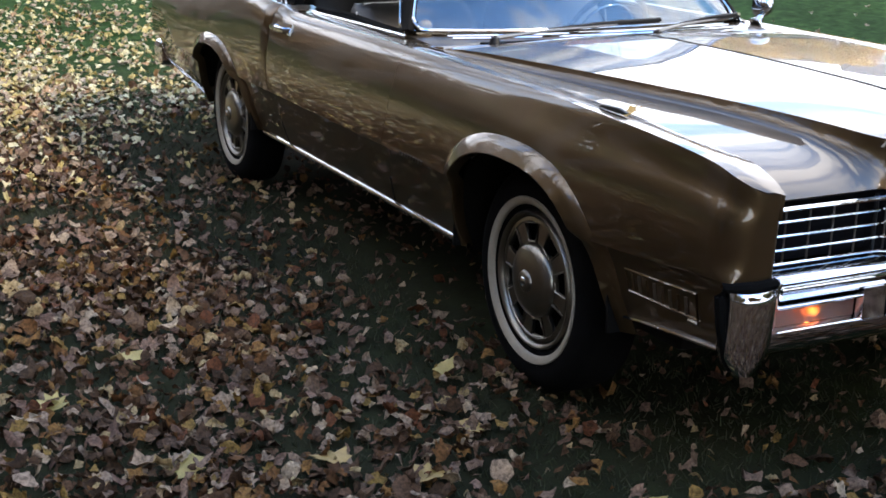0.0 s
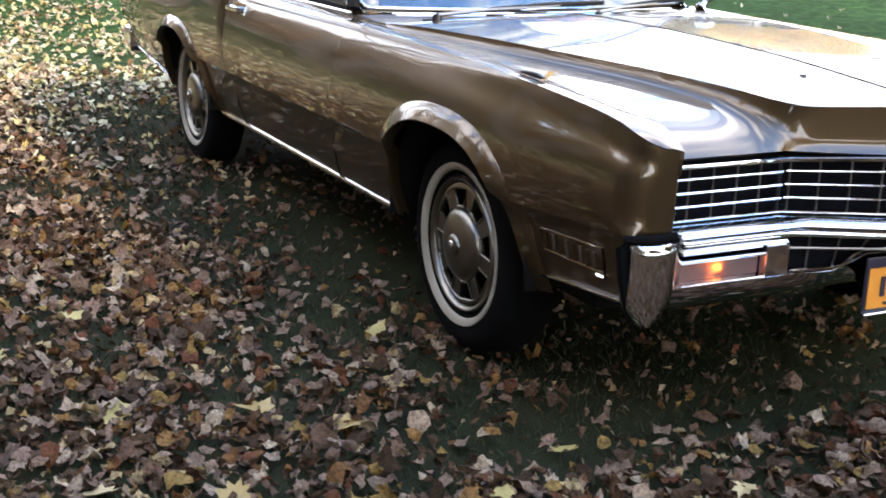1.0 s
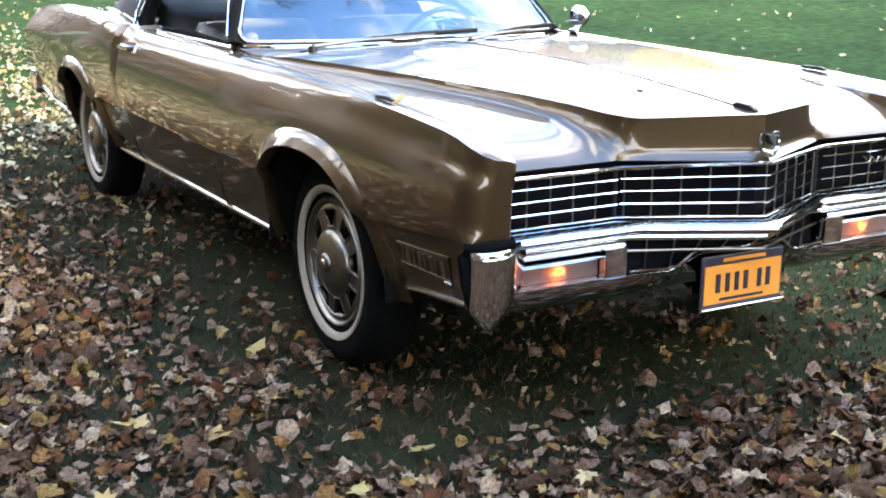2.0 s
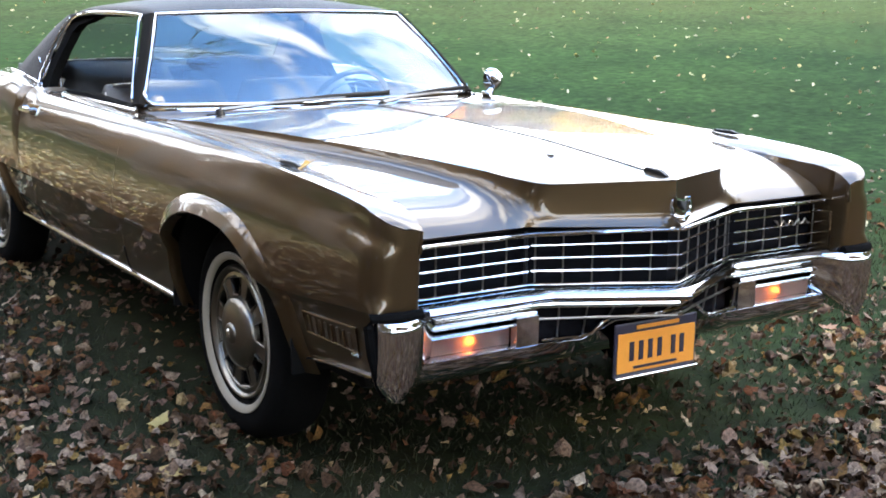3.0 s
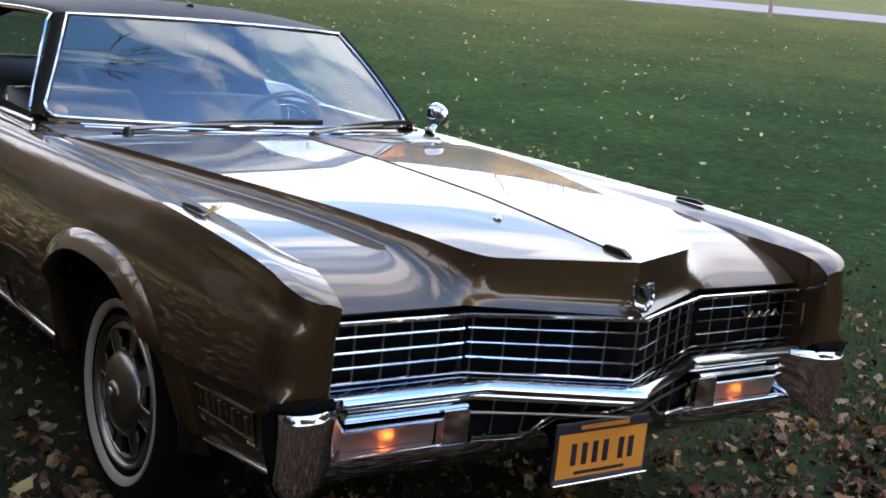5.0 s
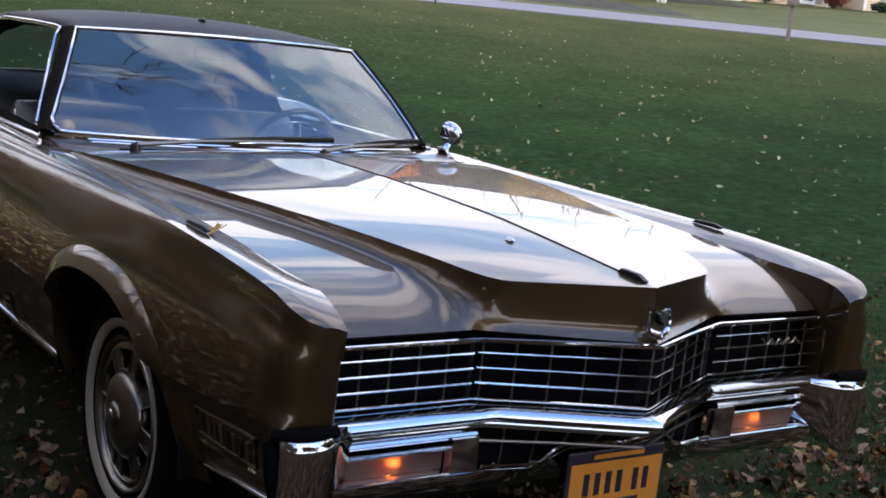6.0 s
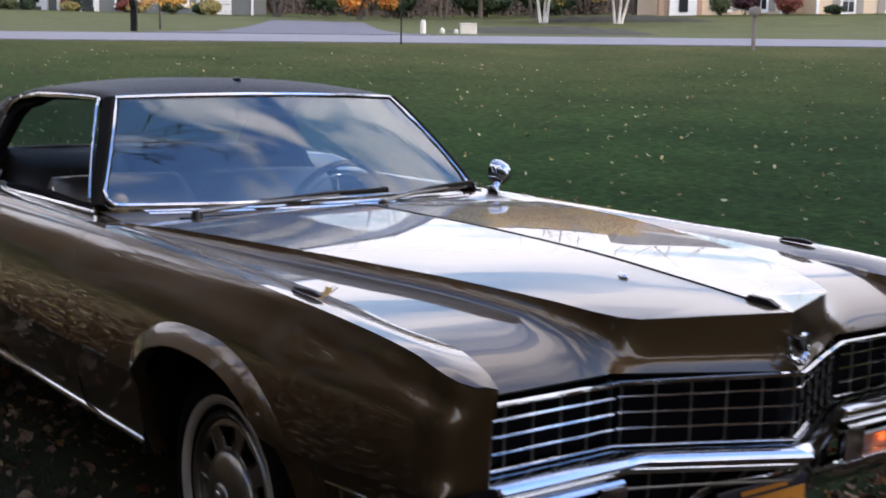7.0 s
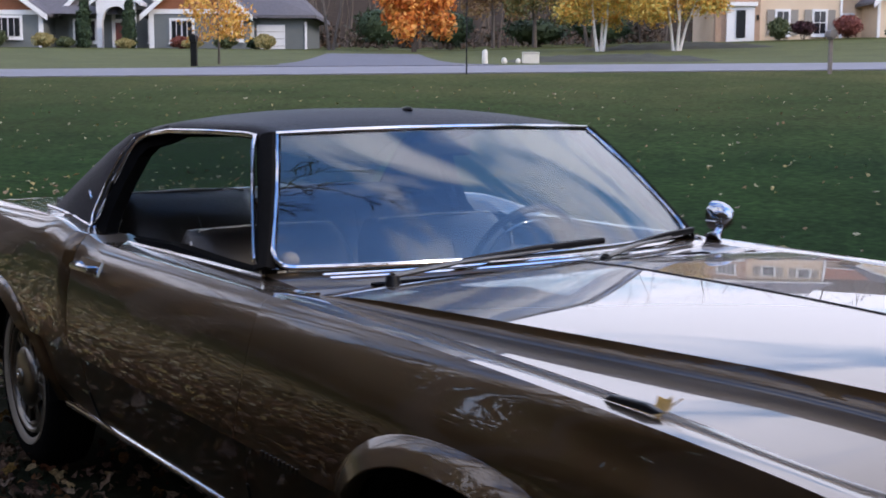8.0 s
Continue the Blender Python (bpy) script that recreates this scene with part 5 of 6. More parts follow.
emblem = part("emblem", bm, CHROME, hood, "round chrome crest on the nose")
part("shield", shield, BLACK, emblem, "dark enamel shield", smooth=False)
bm = bmesh.new()
add_prism(bm, [(-0.008, -0.985, 0.953), (-0.008, -1.078, 0.944), (-0.008, -1.084, 0.949), (-0.008, -1.055, 0.962), (-0.008, -0.995, 0.964)], (0.016, 0, 0))
part("hood_ornament", bm, BLACK, hood, "slim dark wedge on the hood tip", bevel=0.0015)

# side trim: rocker moulding, low front strip, rear strip, louvre, script bars, handle
for s in (-1, 1):
    bm = bmesh.new()
    pts = [(s * (side_x(y, 0.350) + 0.006), y, 0.353 - 0.003 * (y - 0.4) / 2.1) for y in np.linspace(0.39, 2.52, 14)]
    add_tube(bm, pts, 0.008, 8, flat=1.5)
    part("rocker_moulding", bm, CHROME, car, "bright chrome rocker moulding")
    for ys in (np.linspace(-0.515, -1.02, 10), np.linspace(3.42, 4.3, 8)):
        tube_part("lower_strip", [(s * (side_x(y, low_z(y) + 0.006) + 0.004), y, low_z(y) + 0.004) for y in ys], 0.0055, CHROME, car)
    # black strip added over the foot of each door gap, standing for its shade
    for cut in (door_cut, lambda z: 2.162):
        tube_part("gap_shade_strip", [(s * (side_x(cut(z), z) - 0.001), cut(z), z) for z in (0.345, 0.38, 0.42, 0.47)], 0.0055, BLACK, car, sides=6)
    # recessed louvre on the lower fender
    bm = bmesh.new()
    loop = [(-0.608, 0.500), (-0.890, 0.506), (-0.892, 0.576), (-0.600, 0.560)]
    add_tube(bm, [(s * (side_x(y, z) + 0.002), y, z) for y, z in loop + loop[:2]], 0.0035, 6)
    louvre = part("fender_louvre", bm, PAINT, car, "small louvred marker on the lower fender")
    for k in range(8):
        y = -0.625 - k * 0.032
        tube_part("louvre_slat", [(s * (side_x(y, z) + 0.001), y, z) for z in (0.507, 0.555)], 0.005, STEEL if k % 2 else PAINT, louvre, sides=6)
    tube_part("louvre_foot", [(s * (side_x(y, 0.497) + 0.004), y, 0.497) for y in (-0.86, -0.895)], 0.006, CHROME, louvre, sides=6)
    for k in range(9):
        y = 0.56 + k * 0.022
        tube_part("script_bar", [(s * (side_x(y, 0.612) + 0.002), y, 0.607), (s * (side_x(y, 0.62) + 0.002), y - 0.004, 0.620)], 0.003, STEEL, car, sides=5)
    handle = tube_part("door_handle", [(s * (side_x(1.93, 0.905) + d), y, 0.905) for y, d in ((1.93, 0.004), (1.945, 0.026), (2.0, 0.03), (2.09, 0.03), (2.11, 0.004))], 0.010, CHROME, car, "chrome door handle", flat=1.3)
    bm = bmesh.new()
    add_prism(bm, [(s * (side_x(1.9, 0.885) + 0.001), 1.92, 0.885), (s * (side_x(1.9, 0.885) + 0.001), 2.12, 0.885), (s * (side_x(1.9, 0.93) + 0.001), 2.12, 0.93), (s * (side_x(1.9, 0.93) + 0.001), 1.92, 0.93)], (s * 0.004, 0, 0))
    part("handle_plate", bm, CHROME, handle, smooth=False)
    # small turn indicator on the fender blade
    bm = bmesh.new()
    add_prism(bm, [(s * 0.872, -0.36, 0.957), (s * 0.872, -0.48, 0.955), (s * 0.872, -0.50, 0.962), (s * 0.872, -0.46, 0.970), (s * 0.872, -0.38, 0.968)], (s * 0.014, 0, 0))
    part("fender_indicator", bm, BLACK, car, "small dark indicator on the fender blade", bevel=0.003)

# rear end, mostly out of sight
bm = bmesh.new()
rows = []
for z in (0.47, 0.55, 0.7, 0.85, edge_z(4.42) - 0.01):
    x = side_x(4.42, z)
    rows.append([(x * k, 4.42 + 0.06 * (1 - abs(k)), z) for k in (-1, -0.8, -0.4, 0, 0.4, 0.8, 1)])
add_grid(bm, rows)
part("tail_panel", bm, PAINT, car, thick=0.01)
box_part("rear_bumper", -0.90, 0.90, 4.38, 4.56, 0.40, 0.56, CHROME, car, "chrome rear bumper", bevel=0.04)
box_part("underbody", -0.74, 0.74, -0.62, 4.20, 0.29, 0.44, DARK, car, "dark underside", bevel=0.03)
box_part("engine_bay", -0.49, 0.49, -0.88, 0.9, 0.40, 0.76, DARK, car)

# roof, pillars, glass
roof_zc = curve((1.36, 1.352), (1.5, 1.382), (1.75, 1.404), (2.05, 1.400), (2.3, 1.368), (2.50, 1.325))
roof_xe = curve((1.36, 0.596), (1.6, 0.612), (2.1, 0.628), (2.50, 0.632))
roof_ze = curve((1.36, 1.338), (1.6, 1.357), (2.1, 1.350), (2.50, 1.304))
bm = bmesh.new()
rows = []
for i in range(21):
    y = 1.37 + i * (1.12 / 20)
    xe, ze, zc = roof_xe(y), roof_ze(y), roof_zc(y)
    row = []
    for k in (-1.012, -1.0, -0.97, -0.9, -0.7, -0.45, -0.2, 0, 0.2, 0.45, 0.7, 0.9, 0.97, 1.0, 1.012):
        a = abs(k)
        z = ze - 0.028 if a > 1.005 else ze - 0.010 if a == 1.0 else zc - (zc - ze) * a**2.6
        row.append((k * xe, y + (0.06 * a * a if i == 0 else 0.06 * a * a * (1 - i / 20)), z))
    rows.append(row)
add_grid(bm, rows)
roof = part("roof", bm, VINYL, car, "black grained vinyl roof", sharp=60, thick=0.02)
bm = bmesh.new()
add_ball(bm, (0, 1.64, 1.402), (0.012, 0.03, 0.010), 10, 6)
part("roof_stud", bm, BLACK, roof)


def ws_low(u):
    return Vector((0.770 * u, 0.985 + 0.125 * u * u, 0.985 + 0.006 * u * u))


def ws_high(u):
    return Vector((0.588 * u, 1.350 + 0.075 * u * u, 1.348 - 0.014 * u * u))


bm = bmesh.new()
rows = []
for k in range(9):
    f = k / 8
    rows.append([ws_low(u) * (1 - f) + ws_high(u) * f + Vector((0, -0.030 * math.sin(math.pi * f), 0.018 * math.sin(math.pi * f))) * (1 - 0.5 * abs(u)) for u in np.linspace(-1, 1, 25)])
add_grid(bm, rows)
windshield = part("windshield", bm, GLASS, car, "curved clear windshield reflecting sky and clouds", thick=0.006)
windshield.visible_shadow = False
us = np.linspace(-1, 1, 17)
tube_part("windshield_trim", [ws_low(u * 0.92) + Vector((0, -0.010, 0.006)) for u in us], 0.006, CHROME, car, "bright windshield moulding")
tube_part("windshield_trim", [ws_high(u) + Vector((0, 0.002, 0.006)) for u in us], 0.006, CHROME, car)
for s in (-1, 1):
    lo, hi = ws_low(s), ws_high(s)
    mid = (lo + hi) / 2 + Vector((0, -0.016, 0.010))
    turn = [ws_low(s * 0.92) + Vector((0, -0.010, 0.006)), lo + Vector((0, -0.006, 0.004)), lo.lerp(hi, 0.16) + Vector((0, -0.008, 0.006))]
    corner = [turn[0] * (1 - f) ** 2 + turn[1] * 2 * f * (1 - f) + turn[2] * f * f for f in np.linspace(0, 1, 9)]
    tube_part("windshield_trim", corner + [mid, lo.lerp(hi, 0.8) + Vector((0, -0.010, 0.007)), hi], 0.007, CHROME, car)
    # black filler inside the rounded lower corner
    bm = bmesh.new()
    add_grid(bm, [[p + Vector((0, 0.004, -0.002)), lo + Vector((0, 0.004, -0.004))] for p in corner])
    part("corner_seal", bm, RUBBER, car, thick=0.004)
    bm = bmesh.new()
    rows = []
    for k in range(7):
        f = k / 6
        p = lo * (1 - f) + hi * f + Vector((0, -0.014 * math.sin(math.pi * f), 0.009 * math.sin(math.pi * f)))
        w = 0.02 * (1 - f) + 0.050 * f
        q = Vector((s * (0.797 * (1 - f) + 0.612 * f), p.y + w, p.z - 0.004))
        rows.append([p + Vector((-s * 0.01, 0.008, -0.004)), p + Vector((s * 0.012, 0.004, 0.002)), (p + q) / 2 + Vector((s * 0.012, 0, 0)), q, q + Vector((-s * 0.05, 0.0, 0.0))])
    add_grid(bm, rows)
    part("windshield_pillar", bm, DARK, car, "slim dark windshield pillar", thick=0.012)
    # side window opening: chrome frame, black seal
    loop = [(0.797, 1.10, 0.974), (0.797, 1.4, 0.972), (0.797, 1.75, 0.969), (0.797, 2.25, 0.962), (0.798, 2.38, 0.960), (0.785, 2.455, 0.985), (0.765, 2.46, 1.03), (0.712, 2.455, 1.14), (0.660, 2.43, 1.245), (0.640, 2.38, 1.288), (0.630, 2.28, 1.312), (0.624, 2.1, 1.328), (0.615, 1.8, 1.341), (0.610, 1.56, 1.341), (0.616, 1.505, 1.332), (0.628, 1.46, 1.305), (0.70, 1.315, 1.165), (0.775, 1.155, 1.015)]
    pts = [Vector((s * x, y, z)) for x, y, z in loop]
    shown = [Vector((s * (max(x, roof_xe(y) + 0.014) if z > 1.27 and y > 1.5 else x + (0.022 if y < 1.51 and z > 1.0 else 0)), y - (0.006 if y < 1.51 and z > 1.0 else 0), min(z, roof_ze(y) - 0.022) if z > 1.27 else z)) for x, y, z in loop]
    tube_part("window_frame", shown + shown[:2], 0.0065, CHROME, car, "chrome side window frame", flat=1.2)
    bm = bmesh.new()
    cen = sum(pts, Vector()) / len(pts)
    rows = []
    for p in pts + pts[:1]:
        n = p + (cen - p).normalized() * (0.03 if p.y < 2.2 or p.z < 0.98 else 0.085) + Vector((-s * 0.01, 0, 0))
        n2 = n + Vector((-s * 0.045, 0, 0))
        rows.append([p + Vector((-s * 0.006, 0, 0)), n, n2])
    add_grid(bm, rows)
    part("window_seal", bm, RUBBER, car, "thick black window seal", thick=0.006)
    tube_part("window_sill_trim", [(s * 0.806, y, 0.979 - 0.012 * (y - 1.08) / 1.35) for y in np.linspace(1.08, 2.43, 12)], 0.006, CHROME, car, sides=6)
    tube_part("window_rear_trim", [(s * (x + 0.010), y + 0.006, z) for x, y, z in ((0.792, 2.44, 0.975), (0.768, 2.475, 1.03), (0.716, 2.47, 1.14), (0.664, 2.445, 1.245), (0.640, 2.39, 1.294))], 0.006, CHROME, car, sides=6)
    # rear roof pillar
    bm = bmesh.new()
    fl = [(0.632, 2.30, 1.318), (0.660, 2.45, 1.245), (0.712, 2.475, 1.14), (0.768, 2.48, 1.03), (0.792, 2.47, 0.975)]
    rl = [(0.628, 2.50, 1.304), (0.650, 2.63, 1.250), (0.696, 2.745, 1.167), (0.738, 2.86, 1.085), (0.778, 2.95, 1.008)]
    gl = [(0.56, 2.46, 1.322), (0.565, 2.58, 1.255), (0.58, 2.69, 1.170), (0.60, 2.80, 1.085), (0.62, 2.90, 1.008)]
    rows = []
    for pa, pb, pc in zip(fl, rl, gl):
        A, B, C = Vector(pa), Vector(pb), Vector(pc)
        rows.append([A + Vector((-0.03, -0.005, 0)), A, A * 0.66 + B * 0.34 + Vector((0.008, 0, 0)), A * 0.33 + B * 0.67 + Vector((0.006, 0, 0)), B, B + Vector((-0.015, 0.012, 0.004)), C])
    add_grid(bm, [[(s * p.x, p.y, p.z) for p in r] for r in rows])
    part("roof_pillar", bm, VINYL, roof, "wide black vinyl rear pillar", sharp=60, thick=0.012)
    bm = bmesh.new()
    add_grid(bm, [[(s * 0.626, 2.15, 1.345), (s * 0.632, 2.44, 1.306), (s * 0.56, 2.44, 1.325)], [(s * 0.636, 2.30, 1.316), (s * 0.634, 2.50, 1.300), (s * 0.56, 2.47, 1.318)]])
    part("roof_pillar_top", bm, VINYL, roof, thick=0.01)
    tube_part("pillar_trim", [(s * 0.800, 2.45, 0.985), (s * 0.803, 2.60, 1.004), (s * 0.800, 2.8, 1.016), (s * 0.785, 2.98, 1.016)], 0.007, CHROME, roof)
    bm = bmesh.new()
    add_tube(bm, [(s * 0.752, 2.60 + 0.02 * math.cos(w), 1.07 + 0.028 * math.sin(w)) for w in np.linspace(0.5, 5.8, 12)], 0.0035, 6)
    part("pillar_badge", bm, CHROME, roof, "small bright wreath badge")
bm = bmesh.new()
add_grid(bm, [[(x, 2.46 + 0.48 * f, 1.320 - 0.262 * f + 0.02 * math.sin(math.pi * f) - 0.004 * (x / 0.58) ** 2) for x in np.linspace(-0.565 - 0.05 * f, 0.565 + 0.05 * f, 11)] for f in np.linspace(0, 1, 7)])
rear_window = part("rear_window", bm, GLASS, car, thick=0.006)
rear_window.visible_shadow = False
tube_part("rear_window_trim", [(x, 2.94, 1.058) for x in np.linspace(-0.6, 0.6, 9)], 0.006, CHROME, car)
bm = bmesh.new()
add_grid(bm, [[(x, y, z) for x in (-0.76, -0.3, 0.3, 0.76)] for y, z in ((2.70, 1.035), (2.8, 1.04), (2.95, 1.05))])
part("rear_shelf", bm, DASH, car, thick=0.02)

# cowl with wipers
bm = bmesh.new()
rows = []
for i in range(9):
    u = -1 + i / 4
    y1 = ws_low(u).y + 0.02
    rows.append([(0.79 * u, 0.74 + 0.05 * u * u, 0.958), (0.79 * u, 0.80 + 0.05 * u * u, 0.958), (0.79 * u, 0.86, 0.966), (0.785 * u, y1, 0.978)])
add_grid(bm, rows)
part("cowl", bm, PAINT, car, "gold-brown cowl below the windshield", thick=0.012)
bm = bmesh.new()
add_box(bm, -0.60, 0.60, 0.842, 0.872, 0.9665, 0.972)
part("cowl_vent", bm, VOID, car, "near-black strip for the shade in the cowl vent", smooth=False)
for y, z in ((0.905, 0.976), (0.945, 0.980)):
    tube_part("cowl_strip", [(x, y + 0.10 * (x / 0.77) ** 2, z) for x in np.linspace(-0.66, 0.66, 13)], 0.0045, CHROME, car, sides=6)
for px, py, tip in ((-0.56, 0.83, (0.28, 0.975, 1.016)), (0.16, 0.825, (0.70, 1.02, 1.020))):
    bm = bmesh.new()
    add_tube(bm, [(px, py, 0.965), (px, py, 0.994)], [0.024, 0.016], 10)
    wiper = part("wiper", bm, BLACK, car, "dark wiper with chrome arm at the windshield foot")
    a, b = Vector((px, py, 0.992)), Vector(tip)
    tube_part("arm", [a, a.lerp(b, 0.3) + Vector((0, 0.01, 0.004)), a.lerp(b, 0.72)], [0.013, 0.009, 0.006], STEEL, wiper, flat=0.7)
    m0 = a.lerp(b, 0.32) + Vector((0, 0.022, 0.002))
    tube_part("blade", [m0, m0.lerp(b, 0.5) + Vector((0, -0.004, 0.006)), b], 0.0065, BLACK, wiper, flat=1.6)
# driver's mirror
bm = bmesh.new()
add_tube(bm, [(0.880, 1.10, 0.968), (0.890, 1.10, 0.980), (0.905, 1.10, 1.0)], [0.036, 0.022, 0.016], 12)
mirror = part("side_mirror", bm, CHROME, car, "chrome bullet-shaped side mirror")
bm = bmesh.new()
rows = []
for k in range(9):
    f = k / 8
    r = math.sqrt(max(0.0, 1 - (1 - f) ** 2.2))
    rows.append([(0.930 + 0.040 * r * math.cos(w), 1.065 + 0.085 * f, 1.042 + 0.052 * r * math.sin(w)) for w in np.linspace(0, 2 * math.pi, 18, endpoint=False)])
add_grid(bm, rows, close=True, caps=True)
part("mirror_head", bm, CHROME, mirror, sharp=50)

# wheels
def wheel(at, s):
    """A whitewall tyre with a slotted bright cover; s: side of the car."""
    bm = bmesh.new()
    prof = [(0.205, 0.045), (0.222, 0.078), (0.262, 0.098), (0.30, 0.100), (0.330, 0.088), (0.350, 0.070), (0.357, 0.04), (0.358, 0.0), (0.357, -0.04), (0.350, -0.070), (0.30, -0.095), (0.22, -0.07)]
    ws = np.linspace(0, 2 * math.pi, 48, endpoint=False)
    add_grid(bm, [[(s * d, r * math.cos(w), r * math.sin(w)) for w in ws] for r, d in prof], close=True)
    tyre = part("wheel", bm, RUBBER, car, "black tyre with narrow whitewall and slotted bright cover", sharp=50)
    tyre.matrix_basis = pose(*at)
    bm = bmesh.new()
    add_grid(bm, [[(s * d, r * math.cos(w), r * math.sin(w)) for w in ws] for r, d in ((0.238, 0.088), (0.240, 0.094), (0.246, 0.098), (0.257, 0.1025), (0.262, 0.103), (0.264, 0.098))], close=True)
    part("whitewall", bm, WHITEWALL, tyre, "narrow cream whitewall band")
    bm = bmesh.new()
    add_grid(bm, [[(s * d, r * math.cos(w), r * math.sin(w)) for w in ws] for r, d in ((0.224, 0.060), (0.220, 0.084), (0.214, 0.092), (0.207, 0.090), (0.202, 0.078), (0.196, 0.066))], close=True)
    part("trim_ring", bm, STEEL, tyre, "chrome outer trim ring", sharp=60)
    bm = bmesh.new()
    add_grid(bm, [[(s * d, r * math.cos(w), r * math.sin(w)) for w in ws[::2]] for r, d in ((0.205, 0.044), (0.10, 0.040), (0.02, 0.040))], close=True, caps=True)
    part("wheel_disc", bm, VOID, tyre, "near-black disc for the shade behind the slots")
    # cover: flat crown with eight trapezoid openings
    n = 8
    for k in range(n):
        bm = bmesh.new()
        c = 2 * math.pi * k / n + 0.2
        for a0, a1, r0, r1 in ((-0.175, 0.175, 0.095, 0.198),):
            pts = []
            inner, outer = [], []
            for t in np.linspace(a0, a1, 4):
                inner.append((t * 1.15, r0))
                outer.append((t * 0.82, r1))
            loop = [(r * math.cos(c + t), r * math.sin(c + t)) for t, r in inner + outer[::-1]]
            add_prism(bm, [(s * 0.064, y, z) for y, z in loop], (s * 0.014, 0, 0))
        part("cover_spoke", bm, STEEL, tyre, bevel=0.004)
        bm = bmesh.new()
        c += math.pi / n
        loop = [(c + t, r) for t, r in ((-0.20, 0.124), (0.20, 0.124), (0.225, 0.184), (-0.225, 0.184))]
        add_tube(bm, [(s * (0.081 if r < 0.15 else 0.078), r * math.cos(t), r * math.sin(t)) for t, r in loop + loop[:2]], 0.0042, 6)
        part("slot_frame", bm, STEEL, tyre)
    bm = bmesh.new()
    add_grid(bm, [[(s * d, r * math.cos(w), r * math.sin(w)) for w in ws] for r, d in ((0.200, 0.066), (0.197, 0.080), (0.186, 0.082), (0.181, 0.076), (0.180, 0.062))], close=True)
    add_grid(bm, [[(s * d, r * math.cos(w), r * math.sin(w)) for w in ws] for r, d in ((0.120, 0.064), (0.118, 0.084), (0.110, 0.097), (0.085, 0.106), (0.045, 0.112), (0.036, 0.112), (0.034, 0.118), (0.026, 0.122), (0.005, 0.124))], close=True, caps=True)
    part("cover_crown", bm, STEEL, tyre, sharp=50)
    bm = bmesh.new()
    add_ball(bm, (s * 0.123, 0, 0), (0.006, 0.016, 0.018), 10, 6)
    part("hub_crest", bm, CHROME, tyre)
    return tyre


for s in (-1, 1):
    for y in (-0.06, 2.97):
        wheel((s * 0.805, y, 0.364), s)

# cabin: bench seats, dashboard, steering wheel
def bench(name, y, top, lean, label):
    bm = bmesh.new()
    for x0, x1 in ((-0.66, -0.03), (0.03, 0.66)):
        rows = []
        for f, w in ((0, 0.0), (0.08, 0.10), (0.5, 0.13), (0.86, 0.11), (0.96, 0.07), (1.0, 0.02)):
            z = 0.40 + (top - 0.40) * f
            yy = y + lean * f
            e = 0.05 * max(0, f - 0.75) / 0.25
            rows.append([(x0 + e, yy - w * 0.5, z), (x0 + 0.06 + e, yy - w, z + 0.01 * (f == 1)), ((x0 + x1) / 2, yy - w * 1.1, z + 0.012 * (f == 1)), (x1 - 0.06 - e, yy - w, z + 0.01 * (f == 1)), (x1 - e, yy - w * 0.5, z), (x1 - e, yy + 0.03 + w * 0.4, z), (x0 + e, yy + 0.03 + w * 0.4, z)])
        add_grid(bm, rows, close=True, caps=True)
    seat = part(name, bm, SEAT, car, label, sharp=60)
    for x0, x1 in ((-0.62, -0.07), (0.07, 0.62)):
        tube_part("piping", [(x0, y + lean - 0.02, top - 0.07), (x0 + 0.03, y + lean - 0.02, top + 0.004), ((x0 + x1) / 2, y + lean - 0.03, top + 0.012), (x1 - 0.03, y + lean - 0.02, top + 0.004), (x1, y + lean - 0.02, top - 0.07)], 0.004, PIPING, seat, sides=6)
    for x0 in (-0.645, -0.34, 0.34, 0.645):
        tube_part("seam", [(x0, y + lean * f - (0.128 if abs(x0) < 0.5 else 0.07), 0.40 + (top - 0.40) * f) for f in (0.3, 0.5, 0.7, 0.84)] + [(x0, y + lean - 0.075, top - 0.025)], 0.0035, PIPING if abs(x0) > 0.5 else DASH, seat, sides=5)
    bm = bmesh.new()
    add_box(bm, -0.70, 0.70, y - 0.55, y, 0.38, 0.56)
    part("cushion", bm, SEAT, seat, bevel=0.05, smooth=False)
    return seat


bench("front_seat", 1.85, 1.0, 0.16, "dark leather front bench with pale piping")
bench("rear_seat", 2.54, 1.07, 0.18, "dark leather rear bench")
bm = bmesh.new()
rows = []
for u in np.linspace(-1, 1, 13):
    p = ws_low(u)
    rows.append([(0.76 * u, p.y - 0.02, 0.955), (0.76 * u, p.y + 0.10, 0.962), (0.76 * u, 1.26, 0.955), (0.76 * u, 1.31, 0.93), (0.76 * u, 1.30, 0.80), (0.76 * u, 1.22, 0.62)])
add_grid(bm, rows)
part("dashboard", bm, DASH, car, "dark padded dashboard", sharp=60, thick=0.02)
ring = pose(0.37, 1.50, 0.90, -62, 0, 0)
bm = bmesh.new()
add_tube(bm, [ring @ Vector((0.20 * math.cos(w), 0.20 * math.sin(w), 0)) for w in np.linspace(0, 2 * math.pi, 33)], 0.013, 8)
steering = part("steering_wheel", bm, SEAT, car, "dark steering wheel with chrome horn ring")
tube_part("horn_ring", [ring @ Vector((0.14 * math.cos(w), 0.14 * math.sin(w), 0.01)) for w in np.linspace(math.pi * 0.95, math.pi * 2.05, 15)], 0.005, CHROME, steering)
tube_part("steering_column", [ring @ Vector((0, 0, 0.0)), (0.37, 1.22, 0.76)], 0.035, DASH, steering)
